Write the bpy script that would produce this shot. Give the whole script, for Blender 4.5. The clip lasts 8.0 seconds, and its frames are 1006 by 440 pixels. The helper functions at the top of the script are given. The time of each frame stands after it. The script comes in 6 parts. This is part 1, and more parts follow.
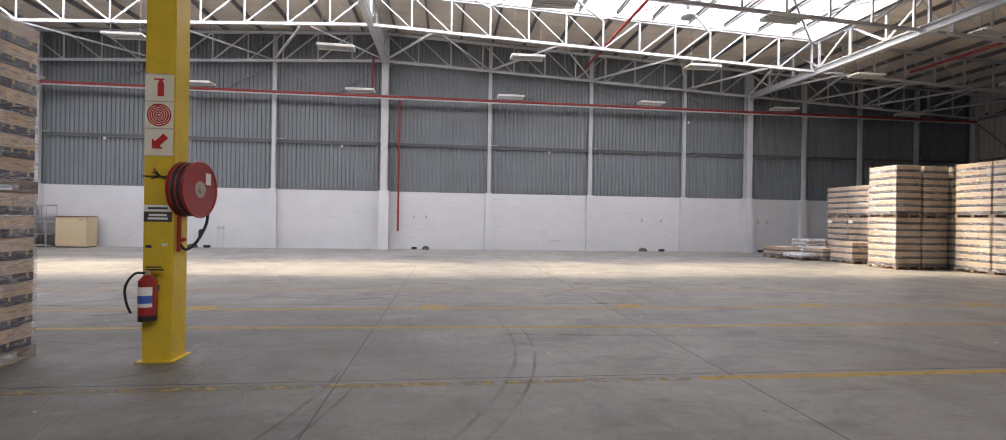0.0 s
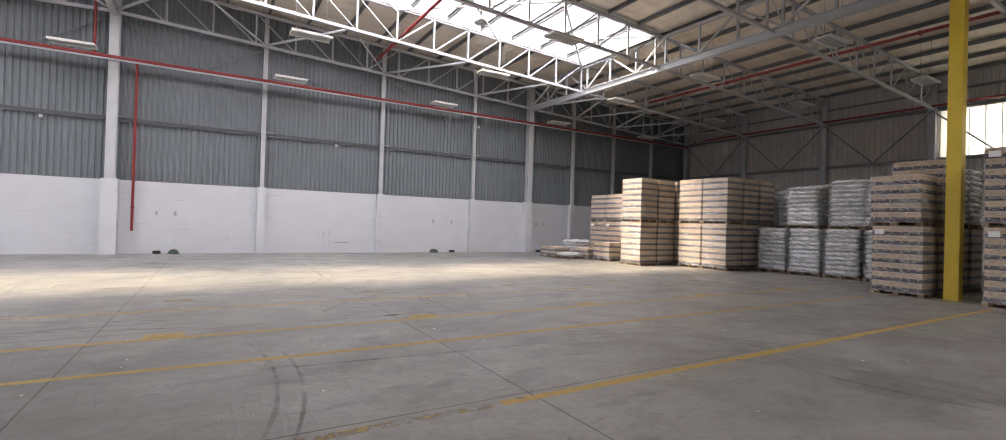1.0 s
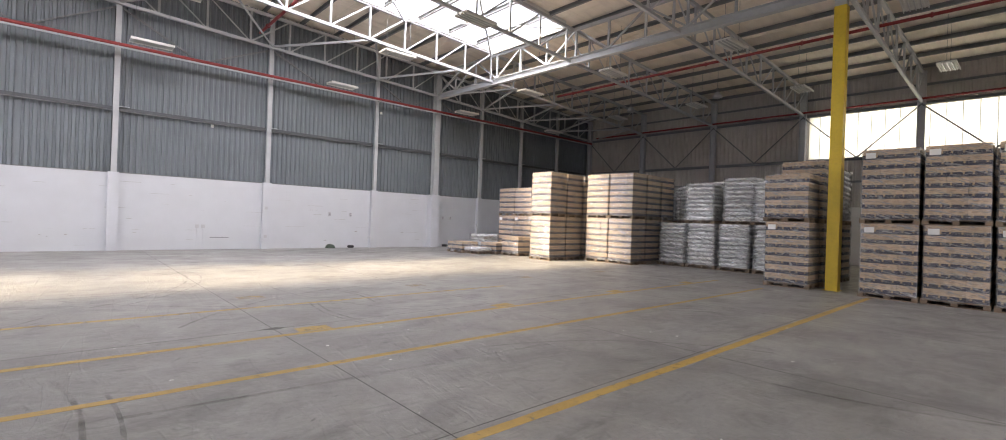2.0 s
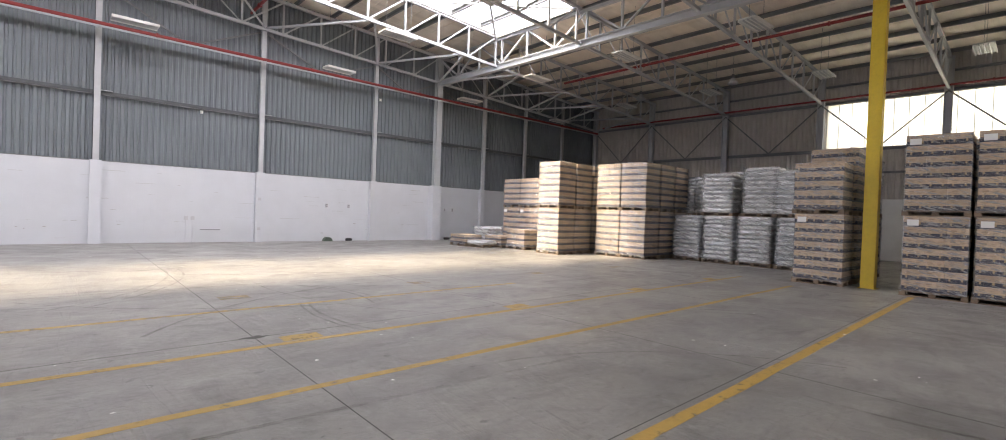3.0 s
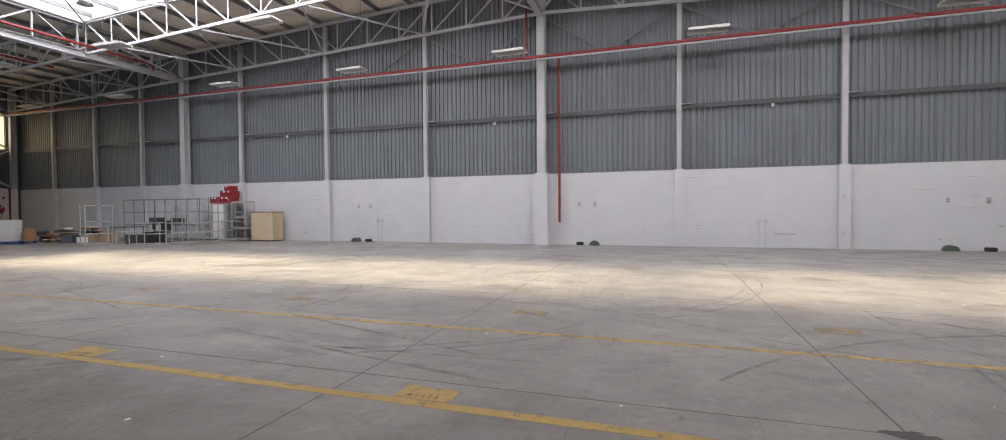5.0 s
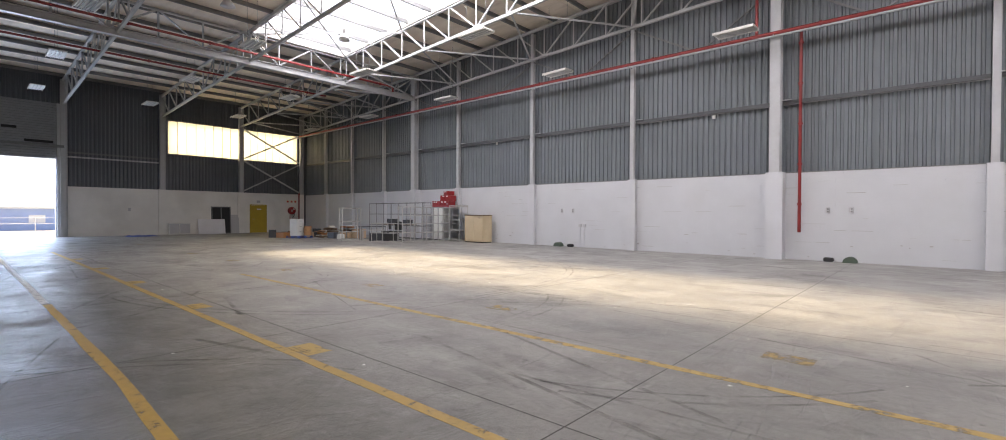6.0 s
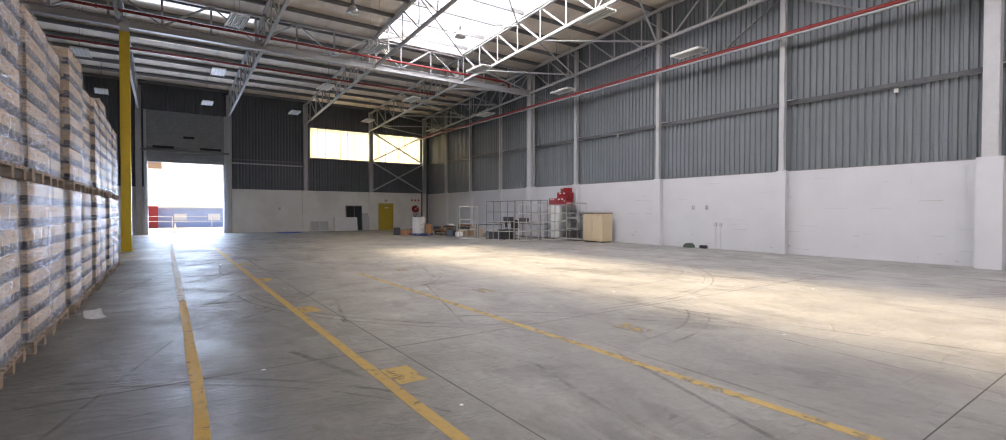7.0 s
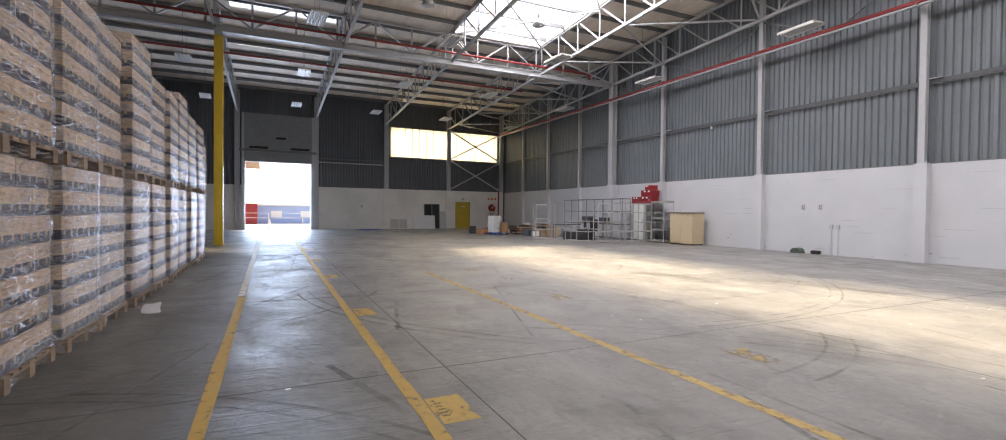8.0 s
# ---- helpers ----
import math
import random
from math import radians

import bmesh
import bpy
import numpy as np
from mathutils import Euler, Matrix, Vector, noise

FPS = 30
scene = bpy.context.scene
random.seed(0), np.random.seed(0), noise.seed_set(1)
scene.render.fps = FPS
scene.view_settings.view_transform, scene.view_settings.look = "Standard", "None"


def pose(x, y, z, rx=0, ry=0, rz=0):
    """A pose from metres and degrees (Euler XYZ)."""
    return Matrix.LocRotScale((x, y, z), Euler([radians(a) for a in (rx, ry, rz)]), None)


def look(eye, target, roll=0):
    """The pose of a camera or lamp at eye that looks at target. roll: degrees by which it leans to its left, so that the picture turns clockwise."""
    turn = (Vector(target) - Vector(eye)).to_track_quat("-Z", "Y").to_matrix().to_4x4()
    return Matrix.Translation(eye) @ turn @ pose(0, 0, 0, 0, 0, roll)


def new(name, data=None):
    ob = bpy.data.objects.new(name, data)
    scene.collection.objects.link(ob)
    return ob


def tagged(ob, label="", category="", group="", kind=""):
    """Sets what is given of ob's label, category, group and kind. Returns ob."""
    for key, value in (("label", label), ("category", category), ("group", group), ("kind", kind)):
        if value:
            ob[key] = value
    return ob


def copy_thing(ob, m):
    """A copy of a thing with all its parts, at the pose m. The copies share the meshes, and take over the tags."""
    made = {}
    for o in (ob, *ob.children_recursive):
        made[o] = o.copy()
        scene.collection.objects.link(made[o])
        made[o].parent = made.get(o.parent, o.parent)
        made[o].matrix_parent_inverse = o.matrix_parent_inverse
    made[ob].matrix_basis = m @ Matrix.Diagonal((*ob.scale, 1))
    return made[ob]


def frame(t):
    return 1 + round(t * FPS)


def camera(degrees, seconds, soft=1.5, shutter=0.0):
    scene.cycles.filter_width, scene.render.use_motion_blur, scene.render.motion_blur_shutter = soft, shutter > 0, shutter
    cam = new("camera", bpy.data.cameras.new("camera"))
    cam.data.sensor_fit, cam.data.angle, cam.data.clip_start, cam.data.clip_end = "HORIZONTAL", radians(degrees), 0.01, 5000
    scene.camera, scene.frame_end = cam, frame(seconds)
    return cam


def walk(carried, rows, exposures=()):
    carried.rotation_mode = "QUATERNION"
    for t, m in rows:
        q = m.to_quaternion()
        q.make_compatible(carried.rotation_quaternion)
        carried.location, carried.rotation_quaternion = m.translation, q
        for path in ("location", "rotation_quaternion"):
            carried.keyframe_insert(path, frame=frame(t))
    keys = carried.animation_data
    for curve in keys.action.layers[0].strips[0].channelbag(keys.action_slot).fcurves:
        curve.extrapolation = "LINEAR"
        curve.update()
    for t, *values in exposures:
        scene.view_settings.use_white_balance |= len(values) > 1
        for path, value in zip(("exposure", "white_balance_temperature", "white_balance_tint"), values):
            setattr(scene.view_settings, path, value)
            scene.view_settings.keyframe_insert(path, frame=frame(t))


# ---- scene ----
cam = camera(92.0, 8.0, 0.9)
PATH = [
    (0, (0.028, -0.461, 1.582), (0.253, 1.526, 1.58), 0.9),
    (0.5, (0.185, -0.002, 1.596), (0.783, 1.907, 1.601), 1.5),
    (1, (0.305, 0.43, 1.636), (1.328, 2.149, 1.651), 1.7),
    (1.5, (0.512, 0.887, 1.663), (1.76, 2.45, 1.678), 1.7),
    (1.7, (0.606, 1.099, 1.657), (1.938, 2.591, 1.673), 2.1),
    (3, (1.265, 2.343, 1.601), (2.609, 3.824, 1.572), 2.1),
    (3.5, (1.422, 2.967, 1.576), (2.319, 4.754, 1.531), 1.3),
    (4, (1.546, 3.642, 1.531), (1.84, 5.619, 1.483), 0.8),
    (4.5, (1.551, 4.281, 1.5), (1.411, 6.275, 1.448), -0.3),
    (5, (1.529, 4.949, 1.431), (0.902, 6.848, 1.39), -0.4),
    (6.3, (0.58, 6.075, 1.46), (-0.856, 7.467, 1.43), 0.1),
    (6.5, (0.398, 6.234, 1.478), (-1.093, 7.567, 1.439), -0.2),
    (7, (0.018, 6.592, 1.481), (-1.626, 7.73, 1.446), 0.1),
    (7.5, (-0.409, 6.912, 1.414), (-2.115, 7.955, 1.383), 0.7),
    (8, (-0.891, 7.198, 1.387), (-2.695, 8.06, 1.352), 0.6),
]
EXPOSURES = [(t, e, k, 16) for t, e, k in ((0.0, 1.36, 6700), (1.0, 1.42, 6700), (1.5, 1.58, 6680), (3.0, 1.66, 6650), (3.5, 1.67, 6600), (4.0, 1.6, 6600), (4.5, 1.49, 6650), (5.0, 1.21, 6750), (6.5, 1.37, 6850), (8.0, 1.41, 6800))]
walk(cam, [(t, look(eye, target, roll)) for t, eye, target, roll in PATH], EXPOSURES)

# ---- world, sun, large lights ----
SUN_EL = 63.0
world = bpy.data.worlds.new("sky")
scene.world = world
world.use_nodes = True
wn = world.node_tree
sky = wn.nodes.new("ShaderNodeTexSky")
sky.sky_type = "NISHITA"
sky.sun_disc = False
sky.sun_elevation = radians(SUN_EL)
sky.sun_rotation = radians(-67)
wn.links.new(sky.outputs[0], wn.nodes["Background"].inputs[0])
wn.nodes["Background"].inputs[1].default_value = 0.15


def lamp(name, kind, m, energy, color=(1, 1, 1), **settings):
    data = bpy.data.lights.new(name, kind)
    data.energy, data.color = energy, color
    if kind == "SUN":
        data.angle = settings["angle"]
    else:
        data.shape, data.size, data.size_y = "RECTANGLE", settings["sx"], settings["sy"]
    ob = new(name, data)
    ob.matrix_world = m
    return ob


lamp("sun", "SUN", look((-4.6, 2.0, 10.0), (0.0, 0.0, 0.0)), 5.0, (1.0, 0.84, 0.57), angle=radians(11))

# ---- sizes of the hall ----
XL, XR, YN, YS = -37.3, 30.2, 24.6, -16.0      # inner faces of the walls
RIDGE, FALL = -3.18, 0.0475                    # ridge line along y, slope of the roof
POSTS = [-33.6, -29.9, -26.1, -19.0, -13.76, -8.5, 2.09, 7.42, 12.6, 19.6, 23.0, 26.55]
COLS = [-22.7, -3.18, 16.2]
TRUSS_Y = [24.3, 19.75, 14.9, 10.05, 5.2, 0.35]
WHITE = 2.91                                   # top of the painted block wall
SKY_Y0, SKY_Y1 = 14.98, 19.66                   # the roof light over the open floor
FILL_Y0, FILL_Y1, FILL_X0, FILL_X1 = -9.3, -5.0, -3.0, 16.0   # unseen second one, added to bring fill light to the south-east


def chord_z(x):
    return 9.4 - FALL * abs(x - RIDGE)


def roof_z(x):
    return chord_z(x) + 1.62


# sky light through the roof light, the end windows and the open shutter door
for sx in (-1, 1):
    cx = RIDGE + sx * 9.7
    lamp("skylight_and_fill_lamp", "AREA", pose(cx, (SKY_Y0 + SKY_Y1) / 2, roof_z(cx) + 0.6, 0, sx * math.degrees(math.atan(FALL)), 0), 1150, (0.97, 0.96, 1.0), sx=19.0, sy=SKY_Y1 - SKY_Y0)
    # fill through the added southern opening, to brighten the east stacks and floor
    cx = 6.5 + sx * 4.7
    lamp("skylight_and_fill_lamp", "AREA", pose(cx, (FILL_Y0 + FILL_Y1) / 2, roof_z(cx) + 0.6), 490, (0.97, 0.96, 1.0), sx=9.2, sy=FILL_Y1 - FILL_Y0)
lamp("door_lamp", "AREA", pose(XL - 0.6, 7.7, 2.3, 0, -90, 0), 350, (0.54, 0.72, 1.0), sx=4.4, sy=4.0)
lamp("window_lamp", "AREA", pose(XL - 0.5, 19.7, 6.5, 0, -90, 0), 90, (1.0, 0.95, 0.85), sx=2.2, sy=8.6)
lamp("window_lamp", "AREA", pose(XR + 0.5, 4.5, 6.5, 0, 90, 0), 130, (1.0, 0.97, 0.9), sx=2.2, sy=10.0)


# ---- materials ----
def material(name, base, rough=0.6, metal=0.0, grain=None, spots=None, bump=None, island=0.0, coat=0.0):
    """base colour with two scales of variation: grain=(scale, amount), spots=(scale, amount, colour); bump=(scale, strength)."""
    m = bpy.data.materials.new(name)
    m.use_nodes = True
    t = m.node_tree
    b = t.nodes["Principled BSDF"]
    b.inputs["Roughness"].default_value, b.inputs["Metallic"].default_value = rough, metal
    b.inputs["Coat Weight"].default_value = coat
    geo = t.nodes.new("ShaderNodeNewGeometry")
    rgb = t.nodes.new("ShaderNodeRGB")
    rgb.outputs[0].default_value = (*base, 1)
    col = rgb.outputs[0]

    def noise_fac(scale, detail=4.0, lo=0.35, hi=0.65):
        n = t.nodes.new("ShaderNodeTexNoise")
        n.inputs["Scale"].default_value, n.inputs["Detail"].default_value = scale, detail
        t.links.new(geo.outputs["Position"], n.inputs["Vector"])
        r = t.nodes.new("ShaderNodeMapRange")
        r.inputs[1].default_value, r.inputs[2].default_value = lo, hi
        t.links.new(n.outputs[0], r.inputs[0])
        return r.outputs[0]

    def mixed(fac, a, colour, amount, mode="MIX"):
        mx = t.nodes.new("ShaderNodeMix")
        mx.data_type, mx.blend_type = "RGBA", mode
        mul = t.nodes.new("ShaderNodeMath")
        mul.operation = "MULTIPLY"
        mul.inputs[1].default_value = amount
        t.links.new(fac, mul.inputs[0])
        t.links.new(mul.outputs[0], mx.inputs[0])
        t.links.new(a, mx.inputs[6])
        mx.inputs[7].default_value = (*colour, 1)
        return mx.outputs[2]

    if grain:
        col = mixed(noise_fac(grain[0], 6.0), col, tuple(c * 0.55 for c in base), grain[1])
    if spots:
        col = mixed(noise_fac(spots[0], 5.0, 0.48, 0.7), col, spots[2], spots[1])
    if island:
        info = t.nodes.new("ShaderNodeObjectInfo")
        hsv = t.nodes.new("ShaderNodeHueSaturation")
        r = t.nodes.new("ShaderNodeMapRange")
        r.inputs[3].default_value, r.inputs[4].default_value = 1 - island, 1 + island
        t.links.new(info.outputs["Random"], r.inputs[0])
        t.links.new(r.outputs[0], hsv.inputs["Value"])
        t.links.new(col, hsv.inputs["Color"])
        col = hsv.outputs[0]
    t.links.new(col, b.inputs["Base Color"])
    if bump:
        n = t.nodes.new("ShaderNodeTexNoise")
        n.inputs["Scale"].default_value, n.inputs["Detail"].default_value = bump[0], 5.0
        t.links.new(geo.outputs["Position"], n.inputs["Vector"])
        bp = t.nodes.new("ShaderNodeBump")
        bp.inputs["Strength"].default_value, bp.inputs["Distance"].default_value = bump[1], 0.01
        t.links.new(n.outputs[0], bp.inputs["Height"])
        t.links.new(bp.outputs[0], b.inputs["Normal"])
    return m


def stretched(m, xyz):
    """stretch the noise of a material along the axes."""
    t = m.node_tree
    geo = [n for n in t.nodes if n.bl_idname == "ShaderNodeNewGeometry"][0]
    mp = t.nodes.new("ShaderNodeMapping")
    mp.inputs["Scale"].default_value = xyz
    t.links.new(geo.outputs["Position"], mp.inputs["Vector"])
    for n in t.nodes:
        if n.bl_idname == "ShaderNodeTexNoise":
            t.links.new(mp.outputs[0], n.inputs["Vector"])
    return m


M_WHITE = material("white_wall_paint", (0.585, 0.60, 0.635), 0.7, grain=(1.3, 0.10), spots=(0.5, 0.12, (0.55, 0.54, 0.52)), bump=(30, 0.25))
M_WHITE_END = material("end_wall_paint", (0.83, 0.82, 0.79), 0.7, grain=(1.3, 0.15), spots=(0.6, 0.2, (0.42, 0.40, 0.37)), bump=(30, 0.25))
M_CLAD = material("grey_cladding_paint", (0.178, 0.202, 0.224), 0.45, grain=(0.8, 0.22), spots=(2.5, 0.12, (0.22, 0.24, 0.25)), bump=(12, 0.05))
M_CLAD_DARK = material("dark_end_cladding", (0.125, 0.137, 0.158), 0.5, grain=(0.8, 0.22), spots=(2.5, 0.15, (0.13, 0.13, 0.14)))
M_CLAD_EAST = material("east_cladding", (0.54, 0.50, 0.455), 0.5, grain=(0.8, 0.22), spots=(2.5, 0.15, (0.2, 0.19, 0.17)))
M_STEEL = material("grey_steel_paint", (0.49, 0.505, 0.525), 0.45, grain=(3, 0.14), spots=(9, 0.1, (0.3, 0.29, 0.28)))
M_STEEL_DARK = material("dark_steel", (0.20, 0.205, 0.21), 0.5, grain=(3, 0.2))
M_GIRT = material("dark_girt", (0.085, 0.092, 0.10), 0.5, grain=(3, 0.2))
M_ROOF = stretched(material("roof_lining", (0.88, 0.80, 0.70), 0.75, grain=(0.9, 0.15), spots=(1.2, 0.3, (0.42, 0.37, 0.31)), bump=(8, 0.2)), (0.5, 2.0, 1))
M_RED = material("red_pipe_paint", (0.28, 0.028, 0.028), 0.4, grain=(6, 0.25), coat=0.2)
M_YELLOW = material("yellow_steel_paint", (0.72, 0.51, 0.04), 0.42, grain=(3, 0.14), spots=(14, 0.14, (0.35, 0.22, 0.05)), bump=(40, 0.08))
M_WOOD = stretched(material("pallet_timber", (0.24, 0.175, 0.12), 0.8, grain=(9, 0.45), spots=(4, 0.3, (0.22, 0.15, 0.09)), bump=(30, 0.3), island=0.25), (1, 1, 3))
M_CARD = material("carton_board", (0.55, 0.40, 0.272), 0.7, grain=(6, 0.15), spots=(3, 0.2, (0.40, 0.27, 0.17)), island=0.13)
M_NAVY = material("carton_band", (0.042, 0.042, 0.066), 0.55, grain=(6, 0.2), island=0.2)
M_TAB = material("carton_tab", (0.42, 0.30, 0.17), 0.6, grain=(8, 0.15))
M_PRINT = material("carton_print", (0.40, 0.28, 0.19), 0.7, grain=(20, 0.3))
# grey packs; film glints and shaded gaps are painted in as level streaks
M_GREYBAG = stretched(material("wrapped_grey_glints", (0.70, 0.70, 0.71), 0.3, grain=(3, 1.0), spots=(3.2, 1.0, (0.93, 0.93, 0.93)), bump=(7, 1.0), island=0.2), (1, 1, 7))
M_PAPER = material("paper_label", (0.8, 0.8, 0.78), 0.7, grain=(9, 0.08))
M_BLACK = material("black_rubber", (0.02, 0.02, 0.022), 0.6, grain=(9, 0.3))
M_WHITEMETAL = material("white_enamel", (0.75, 0.75, 0.72), 0.4, grain=(5, 0.1))
M_LOUVRE = material("lamp_louvre", (0.55, 0.56, 0.57), 0.3, metal=0.6, grain=(9, 0.1))


def floor_material():
    """worn power-floated concrete: large stains, fine grain, tyre sweeps and a patchy sheen."""
    m = bpy.data.materials.new("concrete_floor")
    m.use_nodes = True
    t = m.node_tree
    b = t.nodes["Principled BSDF"]
    b.inputs["Specular IOR Level"].default_value = 0.62
    geo = t.nodes.new("ShaderNodeNewGeometry")

    def tex(scale, detail, lo, hi, stretch=(1, 1, 1), rot=0.0, rough=0.6, dist=0.0):
        mp = t.nodes.new("ShaderNodeMapping")
        mp.inputs["Scale"].default_value = stretch
        mp.inputs["Rotation"].default_value = (0, 0, rot)
        t.links.new(geo.outputs["Position"], mp.inputs["Vector"])
        n = t.nodes.new("ShaderNodeTexNoise")
        n.inputs["Scale"].default_value, n.inputs["Detail"].default_value = scale, detail
        n.inputs["Roughness"].default_value, n.inputs["Distortion"].default_value = rough, dist
        t.links.new(mp.outputs[0], n.inputs["Vector"])
        r = t.nodes.new("ShaderNodeMapRange")
        r.inputs[1].default_value, r.inputs[2].default_value = lo, hi
        t.links.new(n.outputs[0], r.inputs[0])
        return r.outputs[0]

    def crease(scale, width, stretch=(1, 1, 1), rot=0.0, dist=0.0, detail=2.0):
        """thin wandering lines where a noise crosses its middle value."""
        n = tex(scale, detail, 0.0, 1.0, stretch, rot, 0.5, dist)
        sub, ab, r = t.nodes.new("ShaderNodeMath"), t.nodes.new("ShaderNodeMath"), t.nodes.new("ShaderNodeMapRange")
        sub.operation, ab.operation = "SUBTRACT", "ABSOLUTE"
        sub.inputs[1].default_value = 0.5
        r.inputs[1].default_value, r.inputs[2].default_value = 0.0, width
        r.inputs[3].default_value, r.inputs[4].default_value = 1.0, 0.0
        t.links.new(n, sub.inputs[0])
        t.links.new(sub.outputs[0], ab.inputs[0])
        t.links.new(ab.outputs[0], r.inputs[0])
        return r.outputs[0]

    def mix(fac, a, colour, amount):
        mx = t.nodes.new("ShaderNodeMix")
        mx.data_type = "RGBA"
        mul = t.nodes.new("ShaderNodeMath")
        mul.operation = "MULTIPLY"
        mul.inputs[1].default_value = amount
        t.links.new(fac, mul.inputs[0])
        t.links.new(mul.outputs[0], mx.inputs[0])
        if isinstance(a, tuple):
            mx.inputs[6].default_value = (*a, 1)
        else:
            t.links.new(a, mx.inputs[6])
        mx.inputs[7].default_value = (*colour, 1)
        return mx.outputs[2]

    col = mix(tex(0.35, 6, 0.36, 0.68), (0.278, 0.273, 0.258), (0.184, 0.180, 0.171), 1.0)
    col = mix(tex(1.0, 8, 0.5, 0.74, rough=0.62, dist=0.4), col, (0.092, 0.090, 0.087), 0.6)
    col = mix(tex(0.55, 7, 0.52, 0.66, (0.5, 1.4, 1), 0.3, 0.62, 0.3), col, (0.318, 0.313, 0.302), 0.5)
    col = mix(tex(1.6, 6, 0.6, 0.72, (0.5, 1.5, 1), -0.5, 0.6, 0.6), col, (0.074, 0.073, 0.071), 0.55)
    col = mix(tex(0.45, 4, 0.6, 0.66, (1.0, 1.3, 1), 0.7, 0.55, 0.8), col, (0.089, 0.087, 0.085), 0.45)
    col = mix(tex(14, 6, 0.4, 0.7), col, (0.118, 0.115, 0.111), 0.28)
    col = mix(tex(60, 3, 0.66, 0.76), col, (0.361, 0.351, 0.335), 0.35)
    col = mix(tex(6.0, 6, 0.66, 0.7, (1, 1.3, 1), 0.9, 0.6, 0.4), col, (0.052, 0.050, 0.049), 0.6)
    marks = [crease(0.30, 0.006, (0.25, 1.3, 1), 0.35, 0.2, 1.0), crease(0.42, 0.006, (0.18, 1.6, 1), -0.3, 0.2, 1.0),
             crease(0.6, 0.006, (0.3, 1.5, 1), 0.9, 0.4, 1.0)]
    for k, line in enumerate(marks):
        both = t.nodes.new("ShaderNodeMath")
        both.operation = "MULTIPLY"
        t.links.new(line, both.inputs[0])
        t.links.new(tex(0.4 + 0.2 * k, 5, 0.5, 0.64, rot=k), both.inputs[1])
        col = mix(both.outputs[0], col, (0.074, 0.073, 0.071), 0.32)
    scuff = tex(0.9, 9, 0.54, 0.64, (0.8, 1.3, 1), 0.5, 0.68, 1.2)
    col = mix(scuff, col, (0.111, 0.108, 0.105), 0.5)
    col = mix(tex(2.4, 9, 0.58, 0.68, (1.2, 0.7, 1), 1.1, 0.7, 1.4), col, (0.343, 0.336, 0.325), 0.45)
    col = mix(tex(9.0, 8, 0.55, 0.66, (0.5, 1.6, 1), 0.4, 0.7, 0.8), col, (0.095, 0.093, 0.09), 0.4)
    col = mix(tex(22.0, 5, 0.66, 0.70, (0.6, 1.8, 1), -0.5, 0.6, 0.5), col, (0.05, 0.049, 0.047), 0.6)
    col = mix(tex(5.0, 9, 0.6, 0.7, (1.5, 0.6, 1), 0.2, 0.75, 1.5), col, (0.36, 0.352, 0.336), 0.4)
    # the floor beside the stacks, darker in broken patches towards the south-west
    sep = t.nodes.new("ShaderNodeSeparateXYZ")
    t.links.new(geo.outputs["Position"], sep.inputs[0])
    sw_dark = tex(0.5, 6, 0.18, 0.56, (0.5, 1.2, 1), 0.15, 0.65, 0.6)
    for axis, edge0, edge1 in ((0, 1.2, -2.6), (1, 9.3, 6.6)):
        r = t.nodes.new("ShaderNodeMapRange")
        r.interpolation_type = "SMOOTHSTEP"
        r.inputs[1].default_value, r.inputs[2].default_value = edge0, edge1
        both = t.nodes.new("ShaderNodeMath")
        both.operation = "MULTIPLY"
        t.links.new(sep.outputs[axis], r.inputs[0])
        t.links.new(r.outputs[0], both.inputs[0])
        t.links.new(sw_dark, both.inputs[1])
        sw_dark = both.outputs[0]
    col = mix(sw_dark, col, (0.068, 0.064, 0.058), 0.82)
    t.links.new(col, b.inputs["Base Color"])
    rough = t.nodes.new("ShaderNodeMapRange")
    rough.inputs[3].default_value, rough.inputs[4].default_value = 0.30, 0.62
    t.links.new(tex(0.9, 8, 0.3, 0.7, (1, 1.3, 1), 0.2, 0.7, 0.5), rough.inputs[0])
    t.links.new(rough.outputs[0], b.inputs["Roughness"])
    bp = t.nodes.new("ShaderNodeBump")
    bp.inputs["Strength"].default_value, bp.inputs["Distance"].default_value = 0.55, 0.012
    t.links.new(tex(7, 9, 0.3, 0.7, (1.0, 0.8, 1), 0.4, rough=0.75, dist=0.5), bp.inputs["Height"])
    b2 = t.nodes.new("ShaderNodeBump")
    b2.inputs["Strength"].default_value, b2.inputs["Distance"].default_value = 0.5, 0.025
    t.links.new(tex(1.5, 9, 0.3, 0.7, (1.7, 0.55, 1), 0.25, rough=0.75, dist=0.8), b2.inputs["Height"])
    t.links.new(bp.outputs[0], b2.inputs["Normal"])
    b3 = t.nodes.new("ShaderNodeBump")
    b3.inputs["Strength"].default_value, b3.inputs["Distance"].default_value = 0.35, 0.010
    t.links.new(crease(0.9, 0.02, (1.6, 0.35, 1), 0.55, 0.5, 3.0), b3.inputs["Height"])
    t.links.new(b2.outputs[0], b3.inputs["Normal"])
    b4 = t.nodes.new("ShaderNodeBump")
    b4.inputs["Strength"].default_value, b4.inputs["Distance"].default_value = 0.35, 0.010
    t.links.new(crease(1.2, 0.02, (1.7, 0.4, 1), -0.3, 0.5, 3.0), b4.inputs["Height"])
    t.links.new(b3.outputs[0], b4.inputs["Normal"])
    t.links.new(b4.outputs[0], b.inputs["Normal"])
    return m


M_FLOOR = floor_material()


